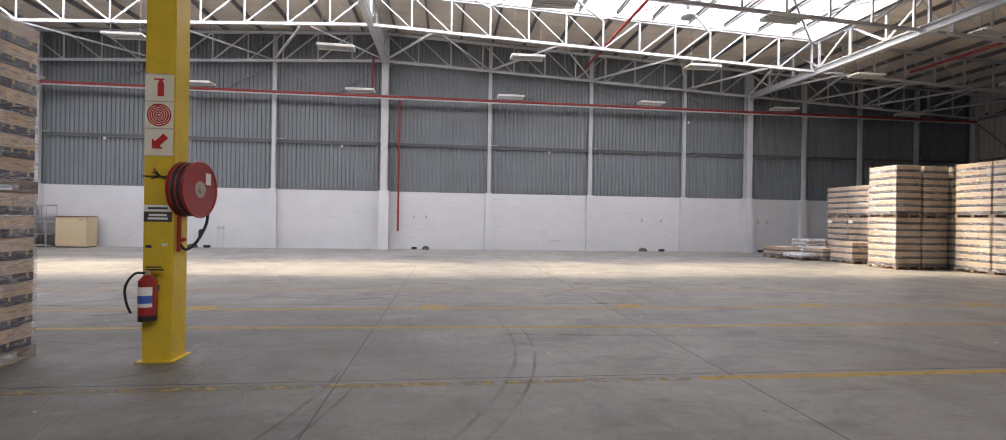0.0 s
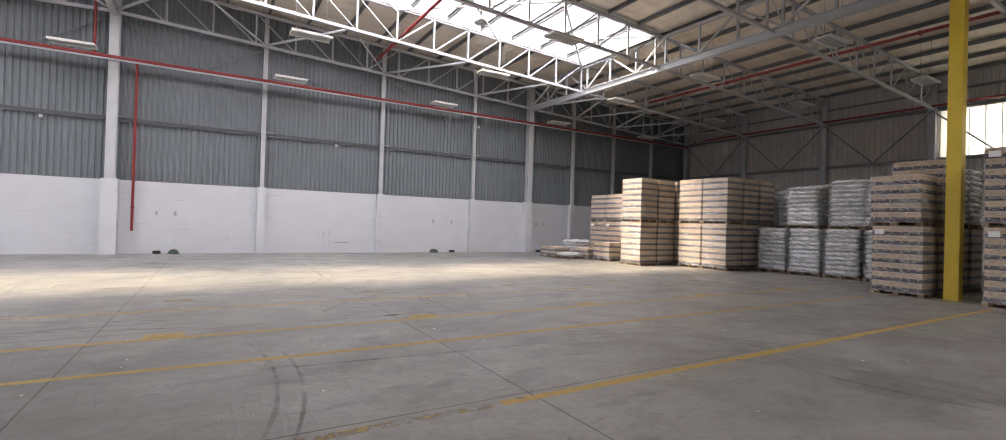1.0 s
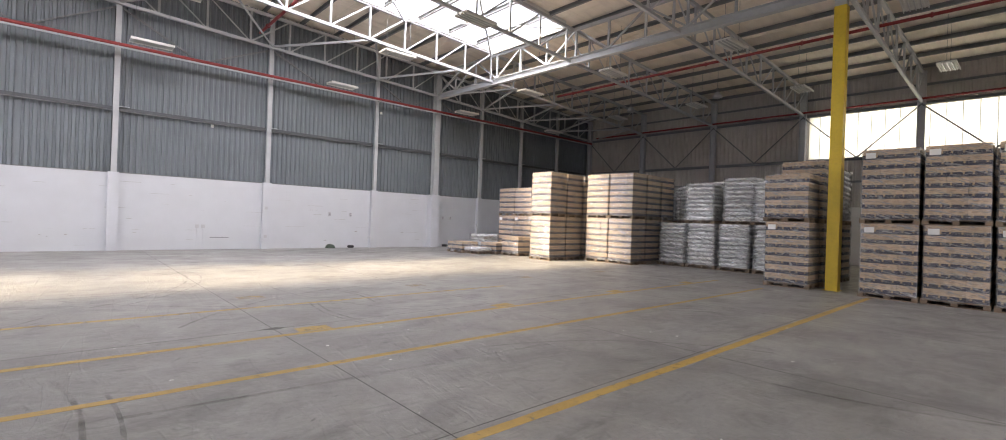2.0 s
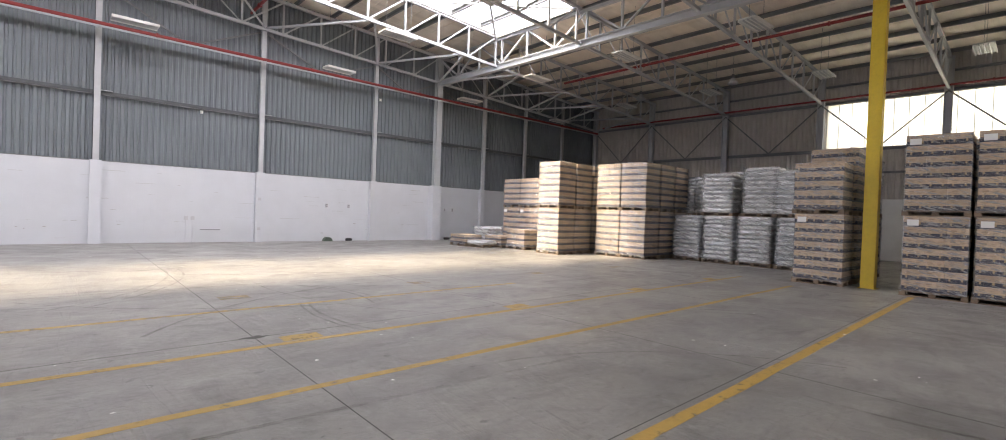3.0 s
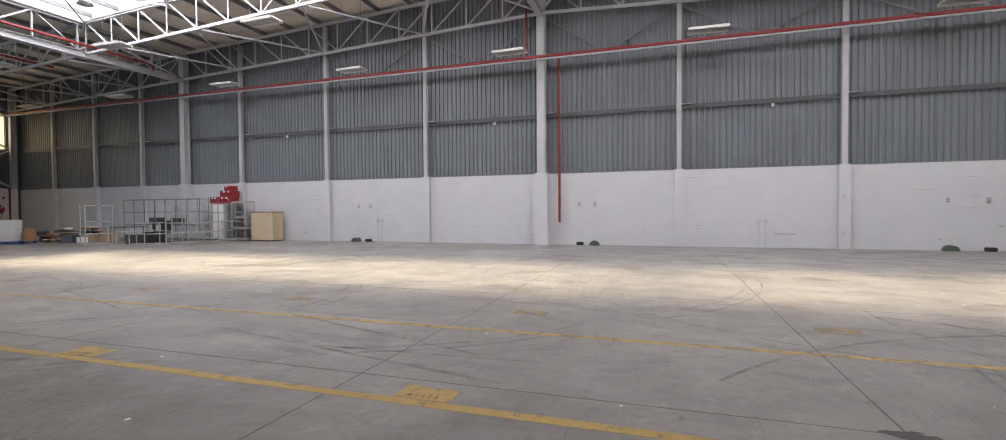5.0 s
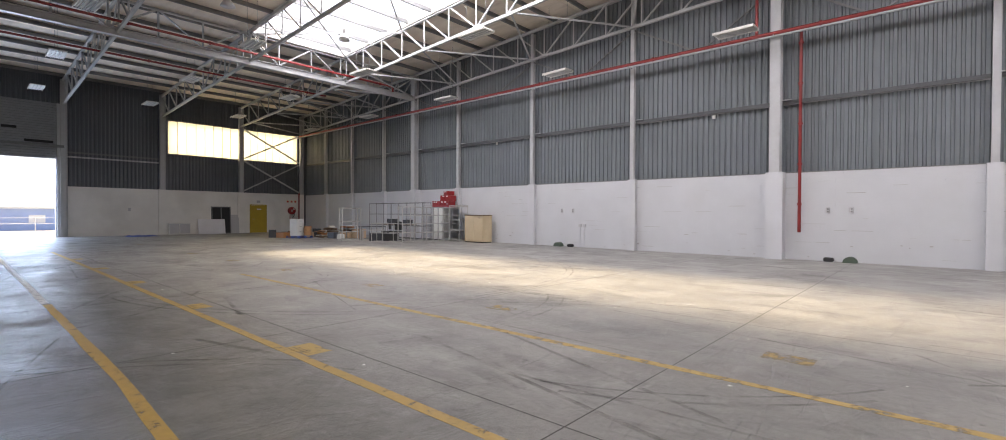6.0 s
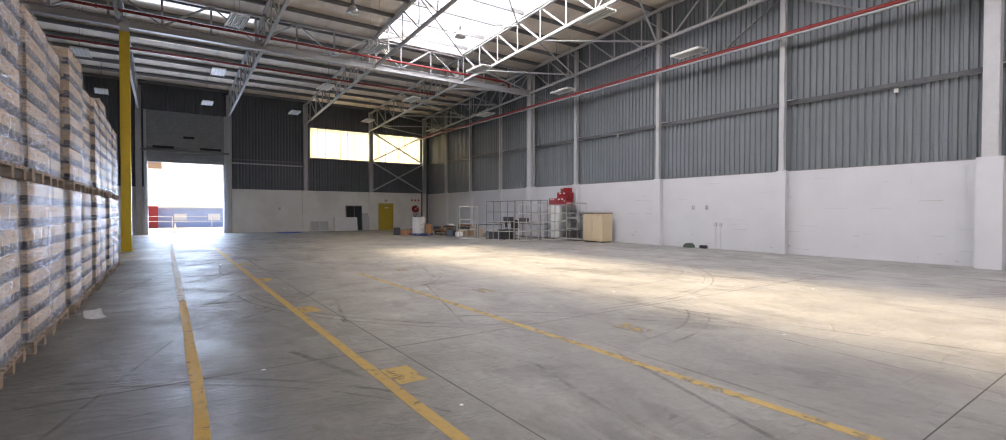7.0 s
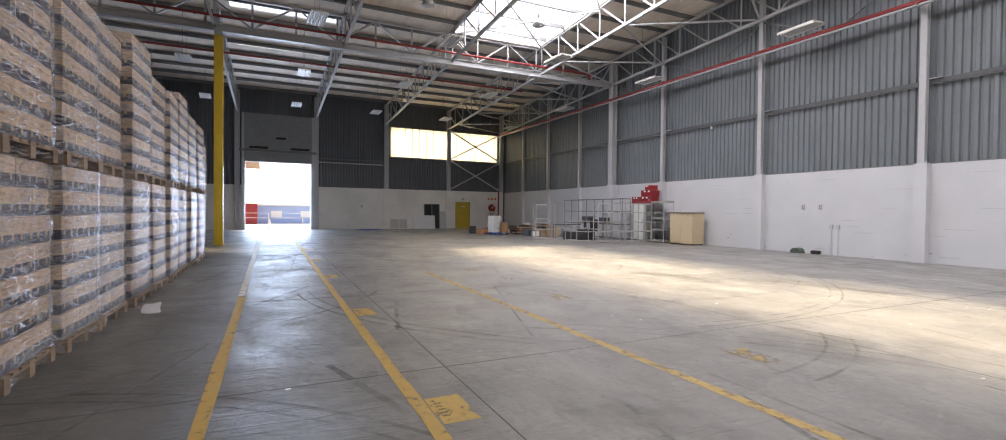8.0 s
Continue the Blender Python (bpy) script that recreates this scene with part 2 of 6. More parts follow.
def worn_paint(name, base, under, amount, scale=5.0):
    """floor paint worn through to the concrete in patches."""
    m = material(name, base, 0.6, grain=(20, 0.25), spots=(scale, 0.5, under))
    t = m.node_tree
    geo = [n for n in t.nodes if n.bl_idname == "ShaderNodeNewGeometry"][0]
    n = t.nodes.new("ShaderNodeTexNoise")
    n.inputs["Scale"].default_value, n.inputs["Detail"].default_value, n.inputs["Roughness"].default_value = scale, 9.0, 0.75
    r = t.nodes.new("ShaderNodeMapRange")
    r.inputs[1].default_value, r.inputs[2].default_value = 0.62 - amount * 0.22, 0.72 - amount * 0.2
    tr, mx = t.nodes.new("ShaderNodeBsdfTransparent"), t.nodes.new("ShaderNodeMixShader")
    t.links.new(geo.outputs["Position"], n.inputs["Vector"])
    t.links.new(n.outputs[0], r.inputs[0])
    t.links.new(r.outputs[0], mx.inputs[0])
    t.links.new(t.nodes["Principled BSDF"].outputs[0], mx.inputs[1])
    t.links.new(tr.outputs[0], mx.inputs[2])
    t.links.new(mx.outputs[0], t.nodes["Material Output"].inputs[0])
    return m


M_LINE = worn_paint("worn_yellow_line", (0.43, 0.275, 0.062), (0.31, 0.225, 0.095), 0.22, 9.0)
M_LINE_FAINT = worn_paint("faint_yellow_line", (0.36, 0.26, 0.10), (0.26, 0.21, 0.13), 0.85, 6.0)
M_LINE_HALF = worn_paint("half_worn_yellow_line", (0.44, 0.30, 0.09), (0.32, 0.25, 0.13), 0.5, 7.0)
M_JOINT = material("floor_joint_filler", (0.075, 0.072, 0.068), 0.7, grain=(8, 0.4))
M_SKID = worn_paint("rubber_skid", (0.10, 0.098, 0.096), (0.14, 0.136, 0.132), 0.9, 1.6)
for n in M_SKID.node_tree.nodes:                # never quite opaque, with long soft ends
    if n.bl_idname == "ShaderNodeMapRange" and n.outputs[0].links[0].to_node.bl_idname == "ShaderNodeMixShader":
        n.inputs[1].default_value, n.inputs[2].default_value, n.inputs[3].default_value = 0.3, 0.6, 0.45


def clear_material(name, tint, through_amount, rough=0.2, streak=0.0):
    """translucent sheeting or film: part of the light passes straight, the rest is scattered or glints."""
    m = bpy.data.materials.new(name)
    m.use_nodes = True
    t = m.node_tree
    out, b = t.nodes["Material Output"], t.nodes["Principled BSDF"]
    b.inputs["Base Color"].default_value = (*tint, 1)
    b.inputs["Roughness"].default_value = rough
    tr = t.nodes.new("ShaderNodeBsdfTransparent")
    tr.inputs[0].default_value = (*[0.3 + 0.7 * c for c in tint], 1)
    mx = t.nodes.new("ShaderNodeMixShader")
    mx.inputs[0].default_value = through_amount
    t.links.new(tr.outputs[0], mx.inputs[2])
    if streak:
        geo = t.nodes.new("ShaderNodeNewGeometry")
        mp = t.nodes.new("ShaderNodeMapping")
        mp.vector_type = "TEXTURE"
        mp.inputs["Scale"].default_value = (2.0, 2.0, 0.2)
        mp.inputs["Rotation"].default_value = (0.28, 0.24, 0)
        n = t.nodes.new("ShaderNodeTexNoise")
        n.inputs["Scale"].default_value, n.inputs["Detail"].default_value, n.inputs["Distortion"].default_value = 5.0, 7.0, 1.6
        t.links.new(geo.outputs["Position"], mp.inputs["Vector"])
        t.links.new(mp.outputs[0], n.inputs["Vector"])
        r = t.nodes.new("ShaderNodeMapRange")
        r.inputs[1].default_value, r.inputs[2].default_value = 0.5, 0.62
        r.inputs[3].default_value, r.inputs[4].default_value = min(0.97, through_amount + 0.15), through_amount - 0.5
        t.links.new(n.outputs[0], r.inputs[0])
        t.links.new(r.outputs[0], mx.inputs[0])
        bp = t.nodes.new("ShaderNodeBump")
        bp.inputs["Strength"].default_value, bp.inputs["Distance"].default_value = streak, 0.07
        t.links.new(n.outputs[0], bp.inputs["Height"])
        t.links.new(bp.outputs[0], b.inputs["Normal"])
        gl = t.nodes.new("ShaderNodeBsdfAnisotropic")
        gl.inputs["Color"].default_value = (0.85, 0.87, 0.9, 1)
        gl.inputs["Roughness"].default_value = rough
        t.links.new(bp.outputs[0], gl.inputs["Normal"])
        m3 = t.nodes.new("ShaderNodeMixShader")
        m3.inputs[0].default_value = 0.45
        t.links.new(gl.outputs[0], m3.inputs[1])
        t.links.new(b.outputs[0], m3.inputs[2])
        t.links.new(m3.outputs[0], mx.inputs[1])
    else:
        sc = t.nodes.new("ShaderNodeBsdfTranslucent")
        sc.inputs[0].default_value = (*tint, 1)
        m2 = t.nodes.new("ShaderNodeMixShader")
        m2.inputs[0].default_value = 0.7
        t.links.new(b.outputs[0], m2.inputs[1])
        t.links.new(sc.outputs[0], m2.inputs[2])
        t.links.new(m2.outputs[0], mx.inputs[1])
    t.links.new(mx.outputs[0], out.inputs[0])
    return m


M_SKYSHEET = clear_material("roof_light_sheet", (0.94, 0.94, 0.92), 0.9)
M_WINSHEET = clear_material("yellowed_sheet", (0.88, 0.82, 0.64), 0.05)
M_WINSHEET_E = clear_material("pale_sheet", (0.92, 0.9, 0.8), 0.06)
def wound_film(name):
    """many turns of stretch film: a milky skin crossed by fine tension creases, whitened to imitate glints."""
    m = bpy.data.materials.new(name)
    m.use_nodes = True
    t = m.node_tree
    out, b = t.nodes["Material Output"], t.nodes["Principled BSDF"]
    b.inputs["Base Color"].default_value = (0.95, 0.945, 0.955, 1)
    b.inputs["Roughness"].default_value = 0.22
    b.inputs["Specular IOR Level"].default_value = 0.9
    geo = t.nodes.new("ShaderNodeNewGeometry")
    lines = []
    for scale, rot, stretch, width in ((1.6, 0.22, 13.0, 0.045), (2.0, -0.26, 12.0, 0.04), (2.4, 0.06, 11.0, 0.04)):
        mp = t.nodes.new("ShaderNodeMapping")
        mp.vector_type = "TEXTURE"
        mp.inputs["Scale"].default_value = (1, 1, 1 / stretch)
        mp.inputs["Rotation"].default_value = (rot, rot, 0)
        n = t.nodes.new("ShaderNodeTexNoise")
        n.inputs["Scale"].default_value, n.inputs["Detail"].default_value, n.inputs["Distortion"].default_value = scale, 4.0, 0.35
        t.links.new(geo.outputs["Position"], mp.inputs["Vector"])
        t.links.new(mp.outputs[0], n.inputs["Vector"])
        sub, ab, r = t.nodes.new("ShaderNodeMath"), t.nodes.new("ShaderNodeMath"), t.nodes.new("ShaderNodeMapRange")
        sub.operation, ab.operation = "SUBTRACT", "ABSOLUTE"
        sub.inputs[1].default_value = 0.5
        r.inputs[1].default_value, r.inputs[2].default_value = 0.0, width
        r.inputs[3].default_value, r.inputs[4].default_value = 1.0, 0.0
        t.links.new(n.outputs[0], sub.inputs[0])
        t.links.new(sub.outputs[0], ab.inputs[0])
        t.links.new(ab.outputs[0], r.inputs[0])
        lines.append(r.outputs[0])
    top = lines[0]
    for other in lines[1:]:
        mxm = t.nodes.new("ShaderNodeMath")
        mxm.operation = "MAXIMUM"
        t.links.new(top, mxm.inputs[0])
        t.links.new(other, mxm.inputs[1])
        top = mxm.outputs[0]
    # large patches where more turns of film overlap
    pn, pr = t.nodes.new("ShaderNodeTexNoise"), t.nodes.new("ShaderNodeMapRange")
    pn.inputs["Scale"].default_value, pn.inputs["Detail"].default_value = 2.2, 4.0
    pr.inputs[1].default_value, pr.inputs[2].default_value = 0.35, 0.65
    pr.inputs[3].default_value, pr.inputs[4].default_value = 0.99, 0.92
    t.links.new(geo.outputs["Position"], pn.inputs["Vector"])
    t.links.new(pn.outputs[0], pr.inputs[0])
    clear = t.nodes.new("ShaderNodeMix")
    sharp = t.nodes.new("ShaderNodeMapRange")
    sharp.inputs[1].default_value, sharp.inputs[2].default_value = 0.5, 0.92
    t.links.new(top, sharp.inputs[0])
    t.links.new(sharp.outputs[0], clear.inputs[0])
    t.links.new(pr.outputs[0], clear.inputs[2])
    # creases turn whiter and less clear, a painted part of their glint
    clear.inputs[3].default_value = 0.3
    bp = t.nodes.new("ShaderNodeBump")
    bp.inputs["Strength"].default_value, bp.inputs["Distance"].default_value = 0.7, 0.025
    t.links.new(top, bp.inputs["Height"])
    t.links.new(bp.outputs[0], b.inputs["Normal"])
    gl = t.nodes.new("ShaderNodeBsdfAnisotropic")
    gl.inputs["Color"].default_value = (0.95, 0.95, 0.97, 1)
    gl.inputs["Roughness"].default_value = 0.14
    t.links.new(bp.outputs[0], gl.inputs["Normal"])
    m3 = t.nodes.new("ShaderNodeMixShader")
    m3.inputs[0].default_value = 0.5
    t.links.new(gl.outputs[0], m3.inputs[1])
    t.links.new(b.outputs[0], m3.inputs[2])
    tr, mx = t.nodes.new("ShaderNodeBsdfTransparent"), t.nodes.new("ShaderNodeMixShader")
    tr.inputs[0].default_value = (0.97, 0.97, 0.975, 1)
    t.links.new(clear.outputs[0], mx.inputs[0])
    t.links.new(m3.outputs[0], mx.inputs[1])
    t.links.new(tr.outputs[0], mx.inputs[2])
    t.links.new(mx.outputs[0], out.inputs[0])
    return m


M_WOUND = wound_film("wound_stretch_film")
M_WRAP = clear_material("stretch_film", (0.95, 0.96, 0.97), 0.78, 0.17, streak=1.0)


# ---- mesh helpers ----
def box(bm, x0, y0, z0, x1, y1, z1, mi=0):
    v = [bm.verts.new(p) for p in ((x0, y0, z0), (x1, y0, z0), (x1, y1, z0), (x0, y1, z0), (x0, y0, z1), (x1, y0, z1), (x1, y1, z1), (x0, y1, z1))]
    for f in ((3, 2, 1, 0), (4, 5, 6, 7), (0, 1, 5, 4), (1, 2, 6, 5), (2, 3, 7, 6), (3, 0, 4, 7)):
        bm.faces.new([v[i] for i in f]).material_index = mi


def sheared(bm, x0, x1, y0, y1, z, thick):
    """a roof piece between x0 and x1 whose underside follows z(x)."""
    v = [bm.verts.new(p) for p in ((x0, y0, z(x0)), (x1, y0, z(x1)), (x1, y1, z(x1)), (x0, y1, z(x0)), (x0, y0, z(x0) + thick), (x1, y0, z(x1) + thick), (x1, y1, z(x1) + thick), (x0, y1, z(x0) + thick))]
    for f in ((3, 2, 1, 0), (4, 5, 6, 7), (0, 1, 5, 4), (1, 2, 6, 5), (2, 3, 7, 6), (3, 0, 4, 7)):
        bm.faces.new([v[i] for i in f])


def ring(bm, p, q, r, seg=10, r2=None):
    """a capped cylinder or cone from p to q."""
    p, q = Vector(p), Vector(q)
    rot = (q - p).to_track_quat("Z", "Y").to_matrix().to_4x4()
    bmesh.ops.create_cone(bm, cap_ends=True, segments=seg, radius1=r, radius2=r if r2 is None else r2, depth=(q - p).length, matrix=Matrix.Translation((p + q) / 2) @ rot)


def mesh_of(bm, name, *mats, smooth=False):
    me = bpy.data.meshes.new(name)
    bmesh.ops.recalc_face_normals(bm, faces=bm.faces)
    bm.to_mesh(me)
    bm.free()
    for m in mats:
        me.materials.append(m)
    if smooth:
        for p in me.polygons:
            p.use_smooth = True
    return me


def part(name, bm, mat, parent, label="", smooth=False):
    mats = mat if isinstance(mat, tuple) else (mat,)
    ob = new(name, mesh_of(bm, name, *mats, smooth=smooth))
    ob.parent = parent
    if label:
        ob["label"] = label
    return ob


def thing(name, label, category, group="", kind="", at=None):
    ob = new(name)
    ob.empty_display_size = 0.2
    if at is not None:
        ob.matrix_world = at
    return tagged(ob, label, category, group, kind)


def solid(name, bm, mat, label, category="", group="", kind="", smooth=False):
    mats = mat if isinstance(mat, tuple) else (mat,)
    return tagged(new(name, mesh_of(bm, name, *mats, smooth=smooth)), label, category, group, kind)


PROFILES = {}


def profile(kind, mat):
    """a unit length of a rolled section, shared by all the bars of that kind and paint."""
    key = (kind, mat.name)
    if key in PROFILES:
        return PROFILES[key]
    bm = bmesh.new()
    outlines = {
        "angle": ((-0.5, -0.5), (0.5, -0.5), (0.5, -0.36), (-0.36, -0.36), (-0.36, 0.5), (-0.5, 0.5)),
        "ibeam": ((-0.5, -0.5), (0.5, -0.5), (0.5, -0.42), (0.05, -0.42), (0.05, 0.42), (0.5, 0.42), (0.5, 0.5), (-0.5, 0.5), (-0.5, 0.42), (-0.05, 0.42), (-0.05, -0.42), (-0.5, -0.42)),
        "channel": ((-0.5, -0.5), (0.5, -0.5), (0.5, -0.4), (-0.36, -0.4), (-0.36, 0.4), (0.5, 0.4), (0.5, 0.5), (-0.5, 0.5)),
    }
    if kind in outlines:
        rows = [[bm.verts.new((x, y, z)) for x, y in outlines[kind]] for z in (0, 1)]
        n = len(rows[0])
        for i in range(n):
            bm.faces.new((rows[0][i], rows[0][(i + 1) % n], rows[1][(i + 1) % n], rows[1][i]))
        bm.faces.new(rows[0][::-1])
        bm.faces.new(rows[1])
    elif kind == "tube":
        ring(bm, (0, 0, 0), (0, 0, 1), 0.5, 10)
    else:
        box(bm, -0.5, -0.5, 0, 0.5, 0.5, 1)
    me = mesh_of(bm, kind, mat, smooth=kind == "tube")
    PROFILES[key] = me
    return me


def bar(name, p, q, w, h, mat, parent=None, kind="box", label=""):
    """a straight member from p to q; w across, h deep (h lies upright for level members)."""
    p, q = Vector(p), Vector(q)
    d = q - p
    up = Vector((0, 0, 1)) if abs(d.normalized().z) < 0.99 else Vector((0, 1, 0))
    z = d.normalized()
    x = up.cross(z).normalized()
    y = z.cross(x)
    m = Matrix((x * w, y * h, d)).transposed().to_4x4()
    m.translation = p
    ob = new(name, profile(kind, mat))
    if parent is not None:
        ob.parent = parent
    ob.matrix_basis = m
    if label:
        ob["label"] = label
    return ob


# ---- the shell ----
bm = bmesh.new()
box(bm, XL - 0.3, YS - 0.3, -0.2, XR + 0.3, YN + 0.3, 0.0)
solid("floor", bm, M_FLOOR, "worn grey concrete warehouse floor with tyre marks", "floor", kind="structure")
bm = bmesh.new()
box(bm, XL - 400, YS - 400, -0.45, XR + 400, YN + 400, -0.205)
solid("ground", bm, material("yard_paving", (0.42, 0.41, 0.39), 0.8, grain=(2, 0.2), spots=(0.4, 0.3, (0.3, 0.29, 0.28))), "pale sunlit concrete yard outside the hall", "ground", kind="structure")


def cladding(parent, axis, a0, a1, z0, z1, at, inward, mat, pitch=0.2, top=None):
    """one sheet of trapezoidal cladding; axis 'x' runs along x. top(a) gives a sloped upper edge."""
    bm = bmesh.new()
    pts, a, k = [], a0, 0
    steps = ((0.0, 0.0), (0.24, 0.0), (0.37, 1.0), (0.82, 1.0), (0.95, 0.0))
    while a < a1 - 0.01:
        for f, d in steps:
            if a + f * pitch <= a1:
                pts.append((a + f * pitch, d))
        a += pitch
    pts.append((a1, 0.0))
    rows = []
    for s, d in pts:
        off = at + inward * d * 0.052
        zt = top(s) if top else z1
        pair = ((s, off, z0), (s, off, zt)) if axis == "x" else ((off, s, z0), (off, s, zt))
        rows.append([bm.verts.new(v) for v in pair])
    for r0, r1 in zip(rows, rows[1:]):
        bm.faces.new((r0[0], r1[0], r1[1], r0[1]))
    ob = part("cladding_sheet", bm, mat, parent)
    return ob


def wall_box(parent, name, x0, y0, z0, x1, y1, z1, mat, label=""):
    bm = bmesh.new()
    box(bm, x0, y0, z0, x1, y1, z1)
    return part(name, bm, mat, parent, label)


# north wall: painted block below, ribbed sheets between the posts above, a plain outer skin behind
ALL = sorted(POSTS + COLS)
edges = [XL] + ALL + [XR]
wall_north = thing("wall_north", "long wall of white painted blockwork with grey ribbed sheeting above", "wall", kind="structure")


def block_wall(parent, axis, a0, a1, at, inward, height, mat, seed):
    """painted blockwork: a wall core with slightly proud, uneven courses so that the bed joints show."""
    rng = random.Random(seed)
    n = int(round(height / 0.2))
    h = height / n
    bm = bmesh.new()
    if axis == "x":
        box(bm, a0, at, 0, a1, at - inward * 0.23, height)
    else:
        box(bm, at, a0, 0, at - inward * 0.23, a1, height)
    core = part("block_core", bm, mat, parent)
    for i in range(n):
        bm = bmesh.new()
        a = a0 - (0.2 if i % 2 else 0.0)
        while a < a1:
            s, e = max(a, a0), min(a + 0.4, a1)
            if e - s > 0.02:
                d = inward * (0.009 + rng.uniform(0, 0.002))
                z0, z1 = i * h + 0.0015, (i + 1) * h - 0.0015
                if axis == "x":
                    box(bm, s + 0.0006, at, z0, e - 0.0006, at + d, z1)
                else:
                    box(bm, at, s + 0.0006, z0, at + d, e - 0.0006, z1)
            a += 0.4
        ob = part("block_course", bm, mat, parent)
        ob["kind"] = "stuff"


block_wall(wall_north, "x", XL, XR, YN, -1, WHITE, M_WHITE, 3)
wall_box(wall_north, "wall_cap", XL, YN - 0.02, WHITE, XR, YN + 0.23, WHITE + 0.03, M_STEEL_DARK)
for x0, x1 in zip(edges, edges[1:]):
    cladding(wall_north, "x", x0, x1, WHITE + 0.03, 0, YN + 0.12, -1, M_CLAD, top=lambda a: roof_z(a) + 0.02)
    lap = (x0 + x1) / 2 + 0.03                 # side lap of two sheets
    wall_box(wall_north, "sheet_lap", lap - 0.022, YN + 0.066, WHITE + 0.035, lap + 0.022, YN + 0.085, roof_z(lap), M_CLAD)
bm = bmesh.new()
for x0, x1 in ((XL, RIDGE), (RIDGE, XR)):
    v = [bm.verts.new(p) for p in ((x0, YN + 0.16, WHITE), (x1, YN + 0.16, WHITE), (x1, YN + 0.16, roof_z(x1) + 0.1), (x0, YN + 0.16, roof_z(x0) + 0.1))]
    bm.faces.new(v)
    w = [bm.verts.new((p.co.x, YN + 0.23, p.co.z)) for p in v]
    bm.faces.new(w[::-1])
part("outer_skin", bm, M_CLAD, wall_north)
for x in ALL:
    wide = 0.26 if x in COLS else 0.165
    wall_box(wall_north, "pilaster", x - wide, YN - (0.46 if x in COLS else 0.23), 0, x + wide, YN - 0.012, WHITE + 0.02, M_WHITE)

# end walls
wall_west = thing("wall_west", "end wall of off-white blockwork with dark sheeting above", "wall", kind="structure")
ROLL_Y0, ROLL_Y1, ROLL_Z = 5.65, 9.7, 4.55
block_wall(wall_west, "y", ROLL_Y1 + 0.12, YN, XL, 1, 2.98, M_WHITE_END, 5)
block_wall(wall_west, "y", YS, ROLL_Y0 - 0.12, XL, 1, 2.98, M_WHITE_END, 6)
WEST = [(YS, ROLL_Y0 - 0.12, 2.98, 0), (ROLL_Y0 - 0.12, ROLL_Y1 + 0.12, ROLL_Z, 0), (ROLL_Y1 + 0.12, 15.25, 2.98, 0), (15.25, 24.0, 2.98, 5.37), (15.25, 24.0, 7.62, 0), (24.0, YN, 2.98, 0)]
WT = roof_z(XL)
for y0, y1, z0, z1 in WEST:
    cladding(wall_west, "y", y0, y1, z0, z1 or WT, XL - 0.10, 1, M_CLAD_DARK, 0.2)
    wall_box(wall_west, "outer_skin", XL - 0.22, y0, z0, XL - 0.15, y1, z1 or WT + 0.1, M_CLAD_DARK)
wall_east = thing("wall_east", "end wall of pale ribbed sheeting behind the stacks", "wall", kind="structure")
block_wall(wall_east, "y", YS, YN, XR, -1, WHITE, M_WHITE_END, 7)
ET = roof_z(XR)
for y0, y1, z0, z1 in [(YS, -0.6, WHITE, 0), (-0.6, 9.8, WHITE, 5.4), (-0.6, 9.8, 7.7, 0), (9.8, YN, WHITE, 0)]:
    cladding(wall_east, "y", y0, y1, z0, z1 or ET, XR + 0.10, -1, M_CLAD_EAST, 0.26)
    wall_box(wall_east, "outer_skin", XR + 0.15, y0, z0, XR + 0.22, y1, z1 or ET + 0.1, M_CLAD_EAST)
bm = bmesh.new()
box(bm, XL - 0.2, YS - 0.25, 0, XR + 0.2, YS, roof_z(RIDGE) + 0.1)
solid("wall_south", bm, M_CLAD_EAST, "plain grey sheeted wall closing the hall", "wall", kind="structure")

for xc, w in ((XL, wall_west), (XR, wall_east)):
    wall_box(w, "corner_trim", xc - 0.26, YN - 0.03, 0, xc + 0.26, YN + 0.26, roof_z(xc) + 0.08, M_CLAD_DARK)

# translucent sheets in the end walls
def strip_window(name, x, y0, y1, z0, z1, mat, label, inward):
    w = thing(name, label, "window", kind="structure")
    bm = bmesh.new()
    a = y0
    while a < y1 - 0.05:
        e = min(a + 0.55, y1)
        box(bm, x - 0.012, a + 0.006, z0, x + 0.012, e - 0.006, z1)
        bm2 = bmesh.new()
        box(bm2, x - 0.012, a + 0.006, z0, x + 0.012, e - 0.006, z1)
        part("pane", bm2, mat, w)
        bar("mullion", (x + inward * 0.02, a, z0), (x + inward * 0.02, a, z1), 0.035, 0.03, M_STEEL, w)
        a = e
    bm.free()
    for z in (z0, z1):
        bar("window_frame", (x + inward * 0.03, y0, z), (x + inward * 0.03, y1, z), 0.06, 0.06, M_STEEL_DARK, w)


strip_window("window_1", XL - 0.05, 15.25, 19.7, 5.37, 7.62, M_WINSHEET, "band of yellowed translucent sheeting high in the end wall", 1)
strip_window("window_2", XL - 0.05, 19.9, 24.0, 5.37, 7.62, M_WINSHEET, "band of yellowed translucent sheeting high in the end wall", 1)
strip_window("window_3", XR + 0.05, -0.6, 9.8, 5.4, 7.7, M_WINSHEET_E, "bright band of pale translucent sheeting above the stacks", -1)

